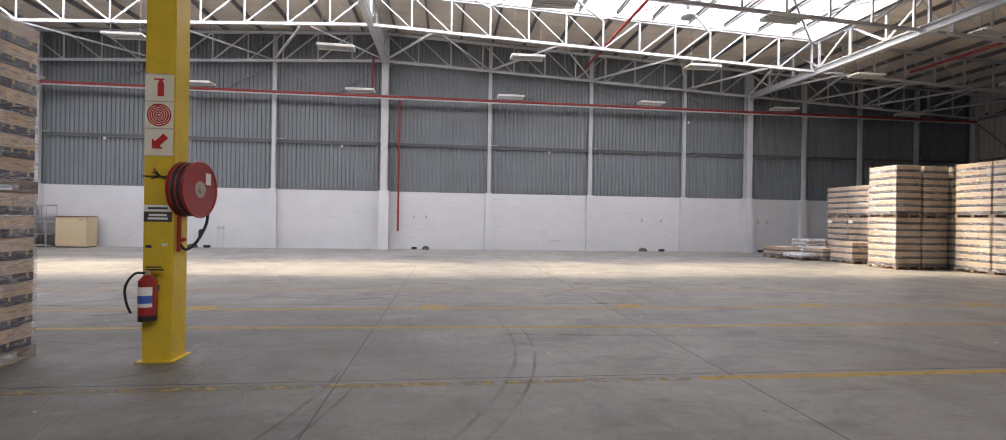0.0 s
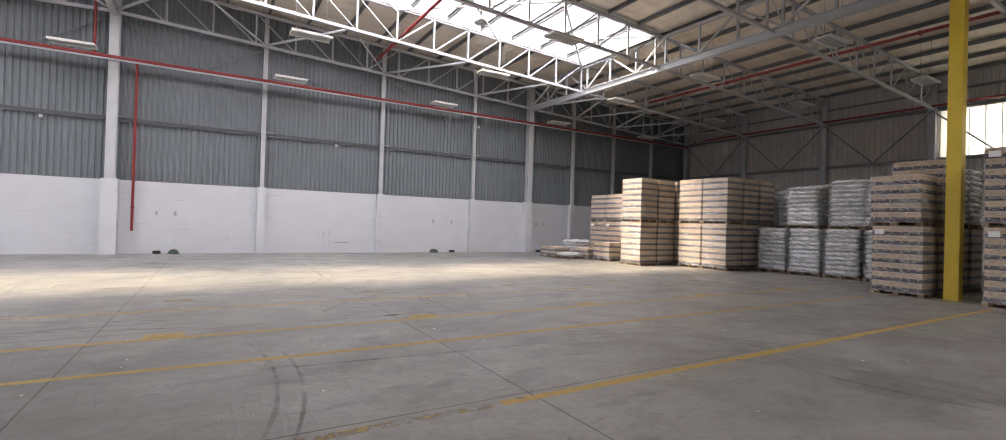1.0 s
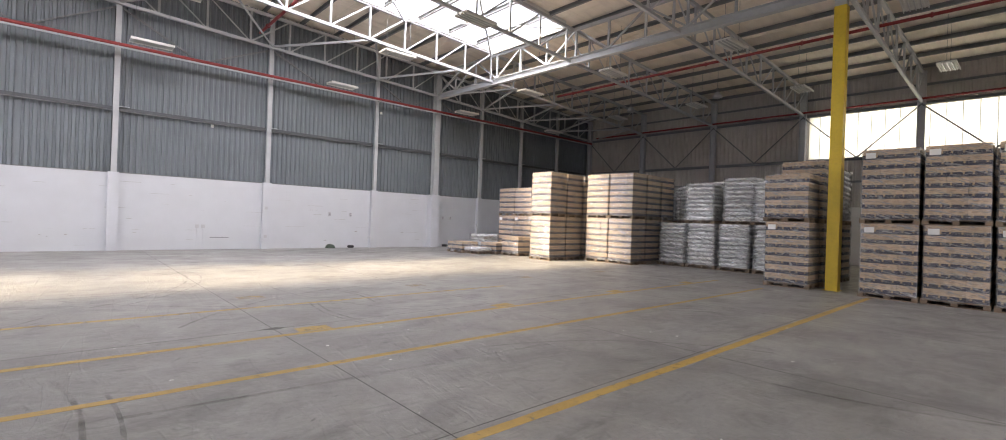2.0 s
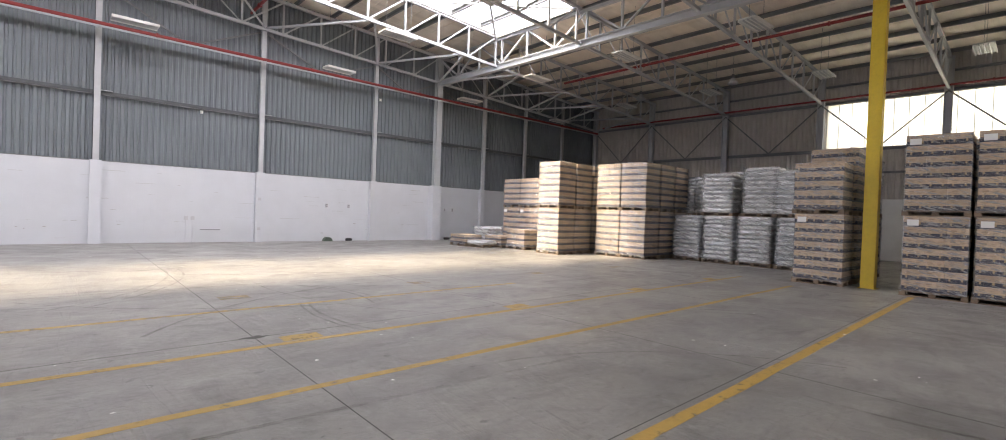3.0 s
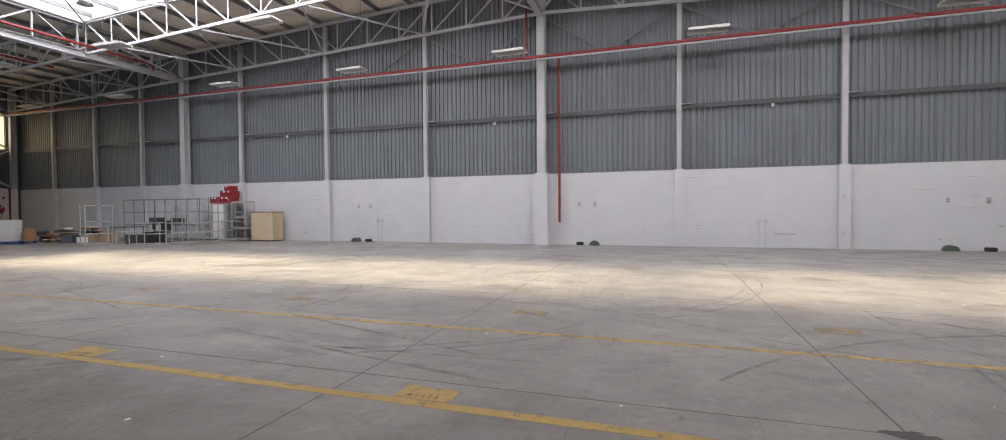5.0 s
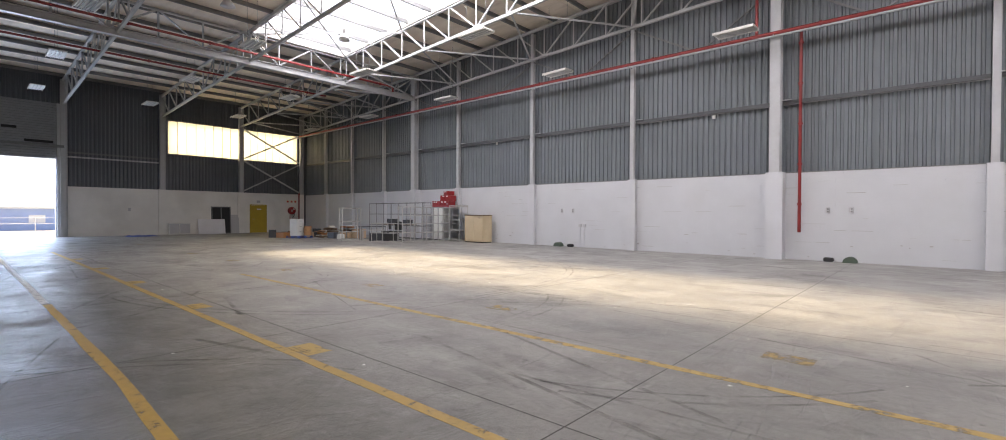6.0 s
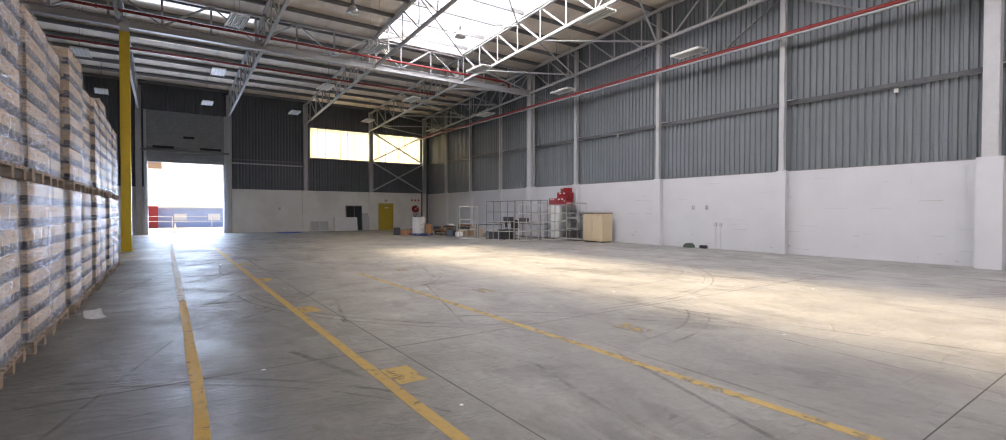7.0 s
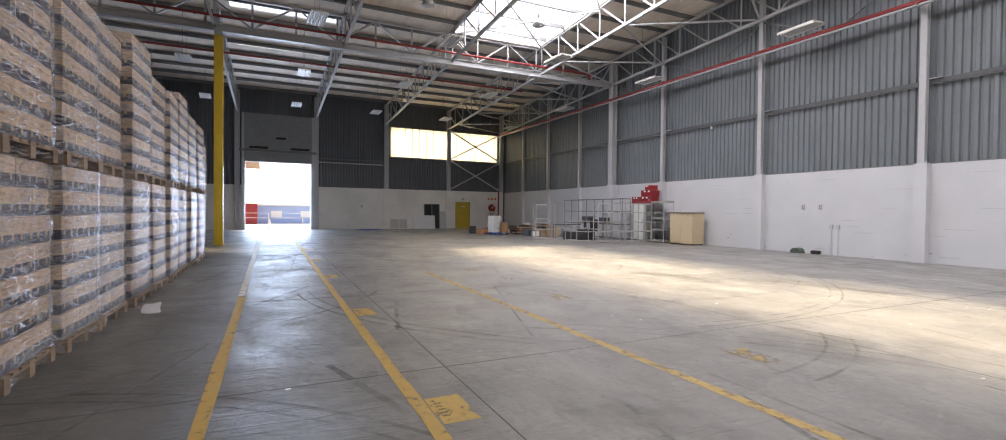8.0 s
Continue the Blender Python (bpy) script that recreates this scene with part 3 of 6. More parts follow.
# roof: lined sheets on two slopes with the roof light cut through
STRIPS = [(-24.75, -24.2, 5.6, 9.9), (-29.3, -28.95, 5.6, 9.9)]      # two narrow clear strips
HOLES = [(COLS[0], COLS[2], SKY_Y0, SKY_Y1), (FILL_X0, FILL_X1, FILL_Y0, FILL_Y1)] + STRIPS
bm = bmesh.new()
xs = sorted({XL - 0.3, RIDGE, XR + 0.3} | {h[k] for h in HOLES for k in (0, 1)})
ys = sorted({YS - 0.3, YN + 0.3} | {h[k] for h in HOLES for k in (2, 3)})
for x0, x1 in zip(xs, xs[1:]):
    for y0, y1 in zip(ys, ys[1:]):
        if not any(h[0] < (x0 + x1) / 2 < h[1] and h[2] < (y0 + y1) / 2 < h[3] for h in HOLES):
            sheared(bm, x0, x1, y0, y1, roof_z, 0.05)
x = XL + 0.4
while x < XR:                                   # laps of the lining
    for y0, y1 in ((YS, FILL_Y0), (FILL_Y1, SKY_Y0), (SKY_Y1, YN)):
        box(bm, x, y0, roof_z(x) - 0.012, x + 0.03, y1, roof_z(x) + 0.01)
    x += 1.6
solid("ceiling", bm, M_ROOF, "pale lined sheet roof, dusty and stained", "ceiling", kind="structure")
# the second strip is out of view, added only to let light in
for y0, y1, xa, xb in ((SKY_Y0, SKY_Y1, COLS[0], COLS[2]), (FILL_Y0, FILL_Y1, FILL_X0, FILL_X1)):
    rooflight = thing("roof_light", "long strip of glowing white translucent roof sheeting, the southern one added for fill light", "skylight", kind="structure")
    x = xa
    while x < xb - 0.1:
        e = min(x + 1.2, xb)
        if x < RIDGE < e:
            e = RIDGE
        bm = bmesh.new()
        sheared(bm, x + 0.01, e - 0.01, y0 - 0.05, y1 + 0.05, lambda a: roof_z(a) + 0.055, 0.012)
        part("pane", bm, M_SKYSHEET, rooflight)
        x = e
    for y in (y0, y1):
        for x0, x1 in ((xa, RIDGE), (RIDGE, xb)):
            bar("curb", (x0, y, roof_z(x0) - 0.1), (x1, y, roof_z(x1) - 0.1), 0.06, 0.28, M_WHITEMETAL, rooflight)
    for x in (xa, xb):
        bar("curb", (x, y0, roof_z(x) - 0.12), (x, y1, roof_z(x) - 0.12), 0.08, 0.4, M_WHITEMETAL, rooflight)

for x0, x1, y0, y1 in STRIPS:
    bm = bmesh.new()
    sheared(bm, x0 - 0.05, x1 + 0.05, y0 - 0.05, y1 + 0.05, lambda a: roof_z(a) + 0.055, 0.012)
    solid("roof_strip", bm, M_SKYSHEET, "narrow clear strip in the roof sheeting", "skylight", "roof strips", "structure")

# purlins along y
k = 0
x = XL + 0.6
while x < XR:
    tagged(bar("roof_purlin", (x, YS, roof_z(x) - 0.1), (x, YN, roof_z(x) - 0.1), 0.085, 0.17, M_STEEL_DARK, None, "channel"), "dark steel roof purlin under the lining", "purlin", "roof purlins")
    x += 1.62


# ---- steel frame ----
def roof_truss(y, mat):
    """parallel chords on two slopes; in every span the diagonals rise towards the supports."""
    t = thing("roof_truss", "grey painted lattice roof truss spanning the hall", "truss", "roof trusses")
    for x0, x1 in ((XL, RIDGE), (RIDGE, XR)):
        bar("bottom_chord", (x0, y, chord_z(x0)), (x1, y, chord_z(x1)), 0.11, 0.11, mat, t, "angle")
        bar("top_chord", (x0, y, chord_z(x0) + 1.36), (x1, y, chord_z(x1) + 1.36), 0.12, 0.12, mat, t, "angle")
    for x0, x1, n in ((XL, COLS[0], 9), (COLS[0], COLS[1], 12), (COLS[1], COLS[2], 12), (COLS[2], XR, 9)):
        for i in range(n):
            a, b = x0 + (x1 - x0) * i / n, x0 + (x1 - x0) * (i + 1) / n
            hi, lo = (a, b) if i < n / 2 else (b, a)
            bar("web_diagonal", (lo, y, chord_z(lo)), (hi, y, chord_z(hi) + 1.36), 0.06, 0.06, mat, t, "angle")
            bar("web_post", (b, y, chord_z(b)), (b, y, chord_z(b) + 1.36), 0.07, 0.07, mat, t, "angle")
    return t


for y in TRUSS_Y:
    roof_truss(y, M_STEEL)

GIRDER_X = {COLS[0]: -22.9, COLS[1]: -3.1, COLS[2]: 16.75}
for xc in COLS:
    g = thing("lattice_girder", "heavy grey steel girder from wall column to yellow column", "girder", "lattice girders")
    z = chord_z(xc) - 0.05
    x5 = GIRDER_X[xc]

    def gx(y):
        return xc + (x5 - xc) * (24.4 - y) / 19.2

    bar("bottom_beam", (gx(24.4), 24.4, z), (gx(YS), YS, z), 0.24, 0.29, M_STEEL, g, "ibeam")
    bar("top_chord", (gx(24.4), 24.4, z + 1.3), (gx(YS), YS, z + 1.3), 0.12, 0.12, M_STEEL, g, "angle")
    y, i = 24.3, 0
    while y > -4:
        bar("web_post", (gx(y), y, z + 0.15), (gx(y), y, z + 1.3), 0.08, 0.08, M_STEEL, g, "angle")
        a, b = (y, y - 1.617) if i % 2 else (y - 1.617, y)
        bar("web_diagonal", (gx(a), a, z + 0.15), (gx(b), b, z + 1.3), 0.07, 0.07, M_STEEL, g, "angle")
        y -= 1.617
        i += 1

for x in ALL:
    c = x in COLS
    w = 0.32 if c else 0.17
    y = YN - 0.12 if c else YN - 0.04
    ob = bar("steel_column" if c else "wall_post", (x, y - w / 2, WHITE + 0.02), (x, y - w / 2, chord_z(x) + 1.3), w, w, M_STEEL, None, "ibeam" if c else "channel")
    tagged(ob, "thick grey steel column against the sheeted wall" if c else "slim grey steel wall post on a white pilaster", "column", "wall columns" if c else "wall posts")
for xw, s in ((XL, 1), (XR, -1)):
    for y in (24.3, 19.75, 14.9, 10.05, 5.2, 0.35, -4.5):
        z0 = 2.98 if s == 1 and y not in (10.05, 5.2) else 0
        ob = bar("end_column", (xw + s * 0.16, y, z0), (xw + s * 0.16, y, chord_z(xw) + 1.4), 0.24, 0.3, M_STEEL, None, "ibeam")
        tagged(ob, "grey steel column on the end wall", "column", "end wall columns")
        if z0:
            wall_box(wall_west, "pilaster", XL + 0.014, y - 0.2, 0, XL + 0.1, y + 0.2, 3.0, M_WHITE_END)

# girts, braces and rails on the walls
for x0, x1 in zip(edges, edges[1:]):
    for z, h in ((5.31, 0.12),):
        tagged(bar("wall_girt", (x0 + 0.1, YN + 0.03, z), (x1 - 0.1, YN + 0.03, z), 0.1, h, M_GIRT, None, "channel"), "dark steel rail across the wall sheeting", "rail", "wall girts")
    tagged(bar("wall_girt", (x0 + 0.02, 24.06, 7.475), (x1 - 0.02, 24.06, 7.475), 0.1, 0.045, M_STEEL, None, "channel"), "grey steel rail below the red pipe", "rail", "wall girts")
    if x1 < XR:
        tagged(bar("girt_cleat", (x1 + 0.09, YN - 0.05, 5.39), (x1 + 0.42, YN - 0.05, 5.39), 0.1, 0.02, M_STEEL, None), "small grey steel cleat on the wall rail", "cleat", "girt cleats")
    tagged(bar("rail_conduit", (x0 + 0.1, YN - 0.03, 5.22), (x1 - 0.1, YN - 0.03, 5.22), 0.03, 0.03, M_STEEL_DARK, None, "tube"), "thin grey conduit below the wall rail", "conduit", "rail conduits")
    xm = (x0 + x1) / 2
    for xa in (x0, x1):
        tagged(bar("knee_brace", (xa, YN - 0.1, chord_z(xa) - 0.05), (xm, YN - 0.06, 7.62), 0.06, 0.06, M_STEEL_DARK, None, "angle"), "thin dark steel brace on the wall", "brace", "wall braces")
# level bracing between the wall and the first truss
for i, (x0, x1) in enumerate(zip(edges, edges[1:])):
    xm = (x0 + x1) / 2
    for xa in (x0, x1):
        tagged(bar("roof_brace", (xa, 24.3, chord_z(xa) + 0.05), (xm, 19.75, chord_z(xm) + 0.05), 0.08, 0.08, M_STEEL, None, "angle"), "level grey steel brace under the roof", "brace", "roof braces")

# crossed bracing below the roof light
for k in range(8):
    xa, xb = COLS[0] + 4.8625 * k, COLS[0] + 4.8625 * (k + 1)
    for ya, yb, dz in ((14.9, 19.75, 1.22), (19.75, 14.9, 1.29)):
        tagged(bar("roof_brace", (xa, ya, chord_z(xa) + dz), (xb, yb, chord_z(xb) + dz), 0.07, 0.06, M_STEEL, None, "angle"), "crossed grey steel brace below the roof light", "brace", "roof light braces")


def yellow_column(x, y):
    t = thing("yellow_column", "yellow painted steel column standing on the floor", "column", "yellow columns")
    top = chord_z(x) - 0.2
    bm = bmesh.new()
    box(bm, x - 0.15, y - 0.15, 0.012, x + 0.15, y + 0.15, top - 0.3)
    bmesh.ops.bevel(bm, geom=[e for e in bm.edges if abs(e.verts[0].co.z - e.verts[1].co.z) > 1], offset=0.012, segments=2, affect="EDGES")
    part("shaft", bm, M_YELLOW, t)
    bm = bmesh.new()
    box(bm, x - 0.125, y - 0.135, top - 0.3, x + 0.125, y + 0.135, top)
    part("head", bm, M_STEEL, t, "bare grey steel column head")
    bm = bmesh.new()
    box(bm, x - 0.19, y - 0.19, 0, x + 0.19, y + 0.19, 0.012)
    part("base_plate", bm, M_YELLOW, t)
    return t


for x, y in ((-3.05, 5.26), (16.78, 5.26), (-22.5, 5.38)):
    yellow_column(x, y)


# ---- floor: joints, lines, marks ----
def strip(bm, pts, w, z=0.002, seed=0):
    """a painted or worn strip along points in the plan, with slightly uneven edges."""
    rng = random.Random(seed)
    rows = []
    for i, (x, y) in enumerate(pts):
        a, b = pts[max(i - 1, 0)], pts[min(i + 1, len(pts) - 1)]
        d = Vector((b[0] - a[0], b[1] - a[1])).normalized()
        n = Vector((-d.y, d.x))
        w0, w1 = w / 2 + rng.uniform(-0.06, 0.06) * w, w / 2 + rng.uniform(-0.06, 0.06) * w
        rows.append([bm.verts.new((x + n.x * s, y + n.y * s, zz)) for s, zz in ((w0, 0.0), (w0, z), (-w1, z), (-w1, 0.0))])
    for r0, r1 in zip(rows, rows[1:]):
        for k in range(3):
            bm.faces.new((r0[k], r0[k + 1], r1[k + 1], r1[k]))


def line_pts(knots, step=0.5):
    out = []
    for (x0, y0), (x1, y1) in zip(knots, knots[1:]):
        n = max(1, int(math.hypot(x1 - x0, y1 - y0) / step))
        out += [(x0 + (x1 - x0) * i / n, y0 + (y1 - y0) * i / n) for i in range(n)]
    return out + [knots[-1]]


def floor_line(knots, w, mat, label, seed):
    bm = bmesh.new()
    strip(bm, line_pts(knots), w, 0.002, seed)
    solid("floor_line", bm, mat, label, "floor marking", "floor lines", "structure")


M_PATCH = worn_paint("worn_yellow_patch", (0.44, 0.29, 0.07), (0.33, 0.25, 0.12), 0.3, 10.0)
M_NUMBER = worn_paint("faded_number", (0.16, 0.12, 0.05), (0.2, 0.15, 0.06), 0.7, 20.0)
M_LINE_WHITE = worn_paint("worn_white_line", (0.62, 0.62, 0.6), (0.4, 0.38, 0.3), 0.5, 9.0)
floor_line([(-23.0, 8.16), (16.0, 8.14)], 0.10, M_LINE, "long worn yellow painted line on the concrete", 1)
floor_line([(-9.5, 6.79), (-4.3, 6.79), (1.3, 6.6), (15.2, 6.55)], 0.10, M_LINE, "long worn yellow painted line on the concrete", 2)
floor_line([(-27.5, 6.72), (-9.6, 6.78)], 0.10, M_LINE_WHITE, "faded white painted line on the concrete", 3)
floor_line([(2.6, 4.22), (15.8, 4.25)], 0.12, M_LINE, "long worn yellow painted line on the concrete", 4)
floor_line([(-4.4, 4.22), (2.5, 4.22)], 0.10, M_LINE_FAINT, "almost worn away yellow painted line", 5)
floor_line([(-11.5, 10.36), (9.0, 10.38)], 0.10, M_LINE_HALF, "half worn yellow painted line on the concrete", 6)
for i, x in enumerate([-26.3, -18.9, -15.2, -11.5, -7.65, -4.1, -0.22, 3.45, 7.1, 10.8, 14.4]):
    for j, (y0, y1) in enumerate(((8.22, 8.47), (11.32, 11.6))):
        t = thing("bay_mark", "worn yellow painted bay square with an unreadable number", "floor marking", "bay marks", "structure")
        rng = random.Random(10 * i + j)
        bm = bmesh.new()
        strip(bm, line_pts([(x - 0.23, (y0 + y1) / 2), (x + 0.23, (y0 + y1) / 2)], 0.1), y1 - y0, 0.0025, i)
        part("patch", bm, M_PATCH if j == 0 else M_LINE_FAINT, t)
        if j == 0:
            for k in range(5):
                bm = bmesh.new()
                box(bm, x - 0.13 + 0.055 * k, y0 + 0.03, 0.0, x - 0.105 + 0.055 * k, y0 + rng.uniform(0.07, 0.1), 0.0032)
                part("number_bar", bm, M_NUMBER, t)

joints = thing("floor_joints", "dark saw-cut joints between the concrete slabs", "floor joint", kind="structure")
for k in range(-9, 8):
    x = 2.99 + 3.99 * k
    if XL + 0.5 < x < XR - 0.5:
        bm = bmesh.new()
        strip(bm, line_pts([(x, YS + 0.1), (x, YN - 0.1)], 0.35), 0.011, 0.0012, k + 50)
        part("joint", bm, M_JOINT, joints)
for k in range(-5, 4):
    y = 8.6 + 4.24 * k
    bm = bmesh.new()
    strip(bm, line_pts([(XL + 0.2, y), (XR - 0.2, y)], 0.35), 0.010, 0.0012, k + 90)
    part("joint", bm, M_JOINT, joints)
bm = bmesh.new()
for i in range(14):
    a = i * 0.45
    r = 0.05 + 0.035 * random.Random(i).random()
    v = [bm.verts.new((2.99 + r * 2.2 * math.cos(a + s), 8.6 + r * math.sin(a + s), 0.0022)) for s in (0, 0.5)] + [bm.verts.new((2.99, 8.6, 0.0022))]
    bm.faces.new(v)
part("chipped_corner", bm, M_JOINT, joints)


def tyre_marks():
    bm = bmesh.new()
    rng = random.Random(21)
    def arc(cx, cy, r, a0, a1, w, seed):
        n = max(6, int(abs(a1 - a0) * r / 0.25))
        strip(bm, [(cx + r * math.cos(a0 + (a1 - a0) * i / n), cy + r * math.sin(a0 + (a1 - a0) * i / n)) for i in range(n + 1)], w, 0.0016, seed)
    for i in range(60):
        cx, cy, r = rng.uniform(-26, 12), rng.uniform(2, 20), rng.uniform(1.6, 7.0)
        a0 = rng.uniform(0, 6.28)
        span = rng.uniform(0.4, 1.3)
        arc(cx, cy, r, a0, a0 + span, rng.uniform(0.02, 0.045), i)
        if rng.random() < 0.5:
            arc(cx, cy, r + rng.uniform(0.12, 0.3), a0 + 0.05, a0 + span * 0.9, 0.035, i + 100)
    for i in range(30):
        x, y, a = rng.uniform(-24, 8), rng.uniform(5.8, 16), rng.uniform(-0.5, 0.35)
        l = rng.uniform(1.0, 5.0)
        strip(bm, line_pts([(x, y), (x + l * math.cos(a), y + l * math.sin(a))], 0.3), rng.uniform(0.025, 0.06), 0.0016, i)
    ob = solid("tyre_marks", bm, M_SKID, "faint dark forklift tyre marks on the concrete", "tyre marks", kind="stuff")
    ob["kind"] = "stuff"


tyre_marks()
rng = random.Random(4)
bm = bmesh.new()
for i in range(160):
    x, y, r = rng.uniform(-20, 14), rng.uniform(2, 21), rng.uniform(0.008, 0.03)
    v = [bm.verts.new((x + r * rng.uniform(0.5, 1.2) * math.cos(a), y + r * rng.uniform(0.5, 1.2) * math.sin(a), 0.003 + rng.uniform(0, 0.004))) for a in (0, 1.3, 2.5, 3.7, 5.0)]
    c = bm.verts.new((x, y, 0.009))
    for k in range(5):
        bm.faces.new((v[k], v[(k + 1) % 5], c))
solid("floor_litter", bm, M_PAPER, "small pale scraps of film and paper on the floor", "litter", kind="stuff")


# ---- palletised loads ----
def carton_mesh(lx, ly, h, name):
    """a printed carton: board above, dark band below with tabs that reach down into it, and printed bars."""
    bm = bmesh.new()
    band = h * 0.41
    box(bm, -lx / 2, -ly / 2, band, lx / 2, ly / 2, h - 0.004, 0)
    bmesh.ops.bevel(bm, geom=[e for e in bm.edges if e.verts[0].co.z > h * 0.9 and e.verts[1].co.z > h * 0.9], offset=0.006, segments=1, affect="EDGES")
    box(bm, -lx / 2 + 0.001, -ly / 2 + 0.001, 0.003, lx / 2 - 0.001, ly / 2 - 0.001, band, 1)
    for side in (0, 1, 2, 3):
        half, out = (lx / 2, ly / 2) if side % 2 == 0 else (ly / 2, lx / 2)
        turn = Matrix.Rotation(side * math.pi / 2, 4, "Z")

        def face(a0, a1, z0, z1, mi, d=0.0015):
            v = [bm.verts.new(turn @ Vector(p)) for p in ((a0, -out - d, z0), (a1, -out - d, z0), (a1, -out - d, z1), (a0, -out - d, z1))]
            bm.faces.new(v).material_index = mi
        for a in (-0.28, 0.28):
            face(a * 2 * half - 0.018, a * 2 * half + 0.018, band * 0.5, band + 0.003, 2)
        face(-half * 0.62, -half * 0.1, h * 0.66, h * 0.78, 3)
        face(-half * 0.5, -half * 0.2, h * 0.53, h * 0.57, 3)
        face(half * 0.3, half * 0.72, h * 0.64, h * 0.71, 3)
        face(half * 0.4, half * 0.64, h * 0.52, h * 0.56, 3)
    return mesh_of(bm, name, M_CARD, M_NAVY, M_TAB, M_PRINT)


PALLET_ONE = []


def pallet_joined(parent):
    """the same pallet as one mesh, for loads that stand behind others."""
    if not PALLET_ONE:
        bm = bmesh.new()
        for k in range(3):
            y = -0.45 + 0.45 * k
            box(bm, -0.6, y - 0.05, 0, 0.6, y + 0.05, 0.022)
            for x in (-0.54, 0, 0.54):
                box(bm, x - 0.06, y - 0.05, 0.022, x + 0.06, y + 0.05, 0.1)
        for k in range(7):
            y = -0.45 + 0.15 * k
            box(bm, -0.6, y - 0.049, 0.1, 0.6, y + 0.049, 0.133)
        PALLET_ONE.append(mesh_of(bm, "pallet", M_WOOD))
    ob = new("pallet", PALLET_ONE[0])
    ob.parent = parent
    ob["kind"] = "stuff"


def pallet_under(parent, lx=1.2, ly=1.0):
    p = new("pallet")
    p.parent = parent
    for k in range(3):
        y = (-0.5 + 0.5 * k) * (ly - 0.1)
        bar("bottom_board", (-lx / 2, y, 0.011), (lx / 2, y, 0.011), 0.1, 0.022, M_WOOD, p)
        for j in range(3):
            x = (-0.5 + 0.5 * j) * (lx - 0.12)
            bar("block", (x - 0.06, y, 0.061), (x + 0.06, y, 0.061), 0.1, 0.078, M_WOOD, p)
    for k in range(7):
        y = (-0.5 + k / 6) * (ly - 0.1)
        bar("deck_board", (-lx / 2, y, 0.123), (lx / 2, y, 0.123), 0.098, 0.02, M_WOOD, p)
    for j in range(3):
        x = (-0.5 + 0.5 * j) * (lx - 0.1)
        bar("stringer_board", (x, -ly / 2, 0.106), (x, ly / 2, 0.106), 0.1, 0.014, M_WOOD, p)
    return p


def film_mesh(lx, ly, z0, z1, seed, name, mat=None):
    """stretch film wound round a load: four creased sides and a folded edge over the top."""
    bm = bmesh.new()
    rng = random.Random(seed)
    nz, per = 18, []
    n = 12
    for i in range(4 * n):
        s, f = divmod(i, n)
        u = f / n
        x, y = [(-0.5 + u, -0.5), (0.5, -0.5 + u), (0.5 - u, 0.5), (-0.5, 0.5 - u)][s]
        per.append((x * lx, y * ly))
    rows = []
    for k in range(nz + 1):
        z = z0 + (z1 - z0) * k / nz
        row = []
        for i, (x, y) in enumerate(per):
            d = 1 + rng.uniform(0.001, 0.022)
            row.append(bm.verts.new((x * d, y * d, z + rng.uniform(-0.012, 0.012))))
        rows.append(row)
    rows.append([bm.verts.new((x * 0.9, y * 0.9, z1 + 0.006)) for x, y in per])
    for r0, r1 in zip(rows, rows[1:]):
        for i in range(len(per)):
            j = (i + 1) % len(per)
            bm.faces.new((r0[i], r0[j], r1[j], r1[i]))
    return mesh_of(bm, name, mat or M_WRAP, smooth=True)


def rear_load(layers, h, seed, label, group, wound=False):
    """a load seen only past others: each layer of cartons is one piece."""
    t = thing("pallet_load", label, "pallet load", group)
    pallet_joined(t)
    rng = random.Random(seed)
    bm = bmesh.new()
    for i in range(3):
        for j in range(3):
            x, y = (i - 1) * 0.389, (j - 1) * 0.329
            box(bm, x - 0.19, y - 0.16, h * 0.4, x + 0.19, y + 0.16, h - 0.004, 0)
            box(bm, x - 0.189, y - 0.159, 0.003, x + 0.189, y + 0.159, h * 0.4, 1)
    me = mesh_of(bm, "carton_layer", M_CARD, M_NAVY)
    for k in range(layers):
        ob = new("carton_layer", me)
        ob.parent = t
        ob.matrix_basis = pose(rng.uniform(-0.008, 0.008), rng.uniform(-0.008, 0.008), 0.134 + k * h)
    ob = new("stretch_film", film_mesh(1.2, 1.02, 0.03, 0.136 + layers * h, seed, "stretch_film", M_WOUND if wound else M_WRAP))
    ob.parent = t
    ob["label"] = "clear wrinkled stretch film"
    return t


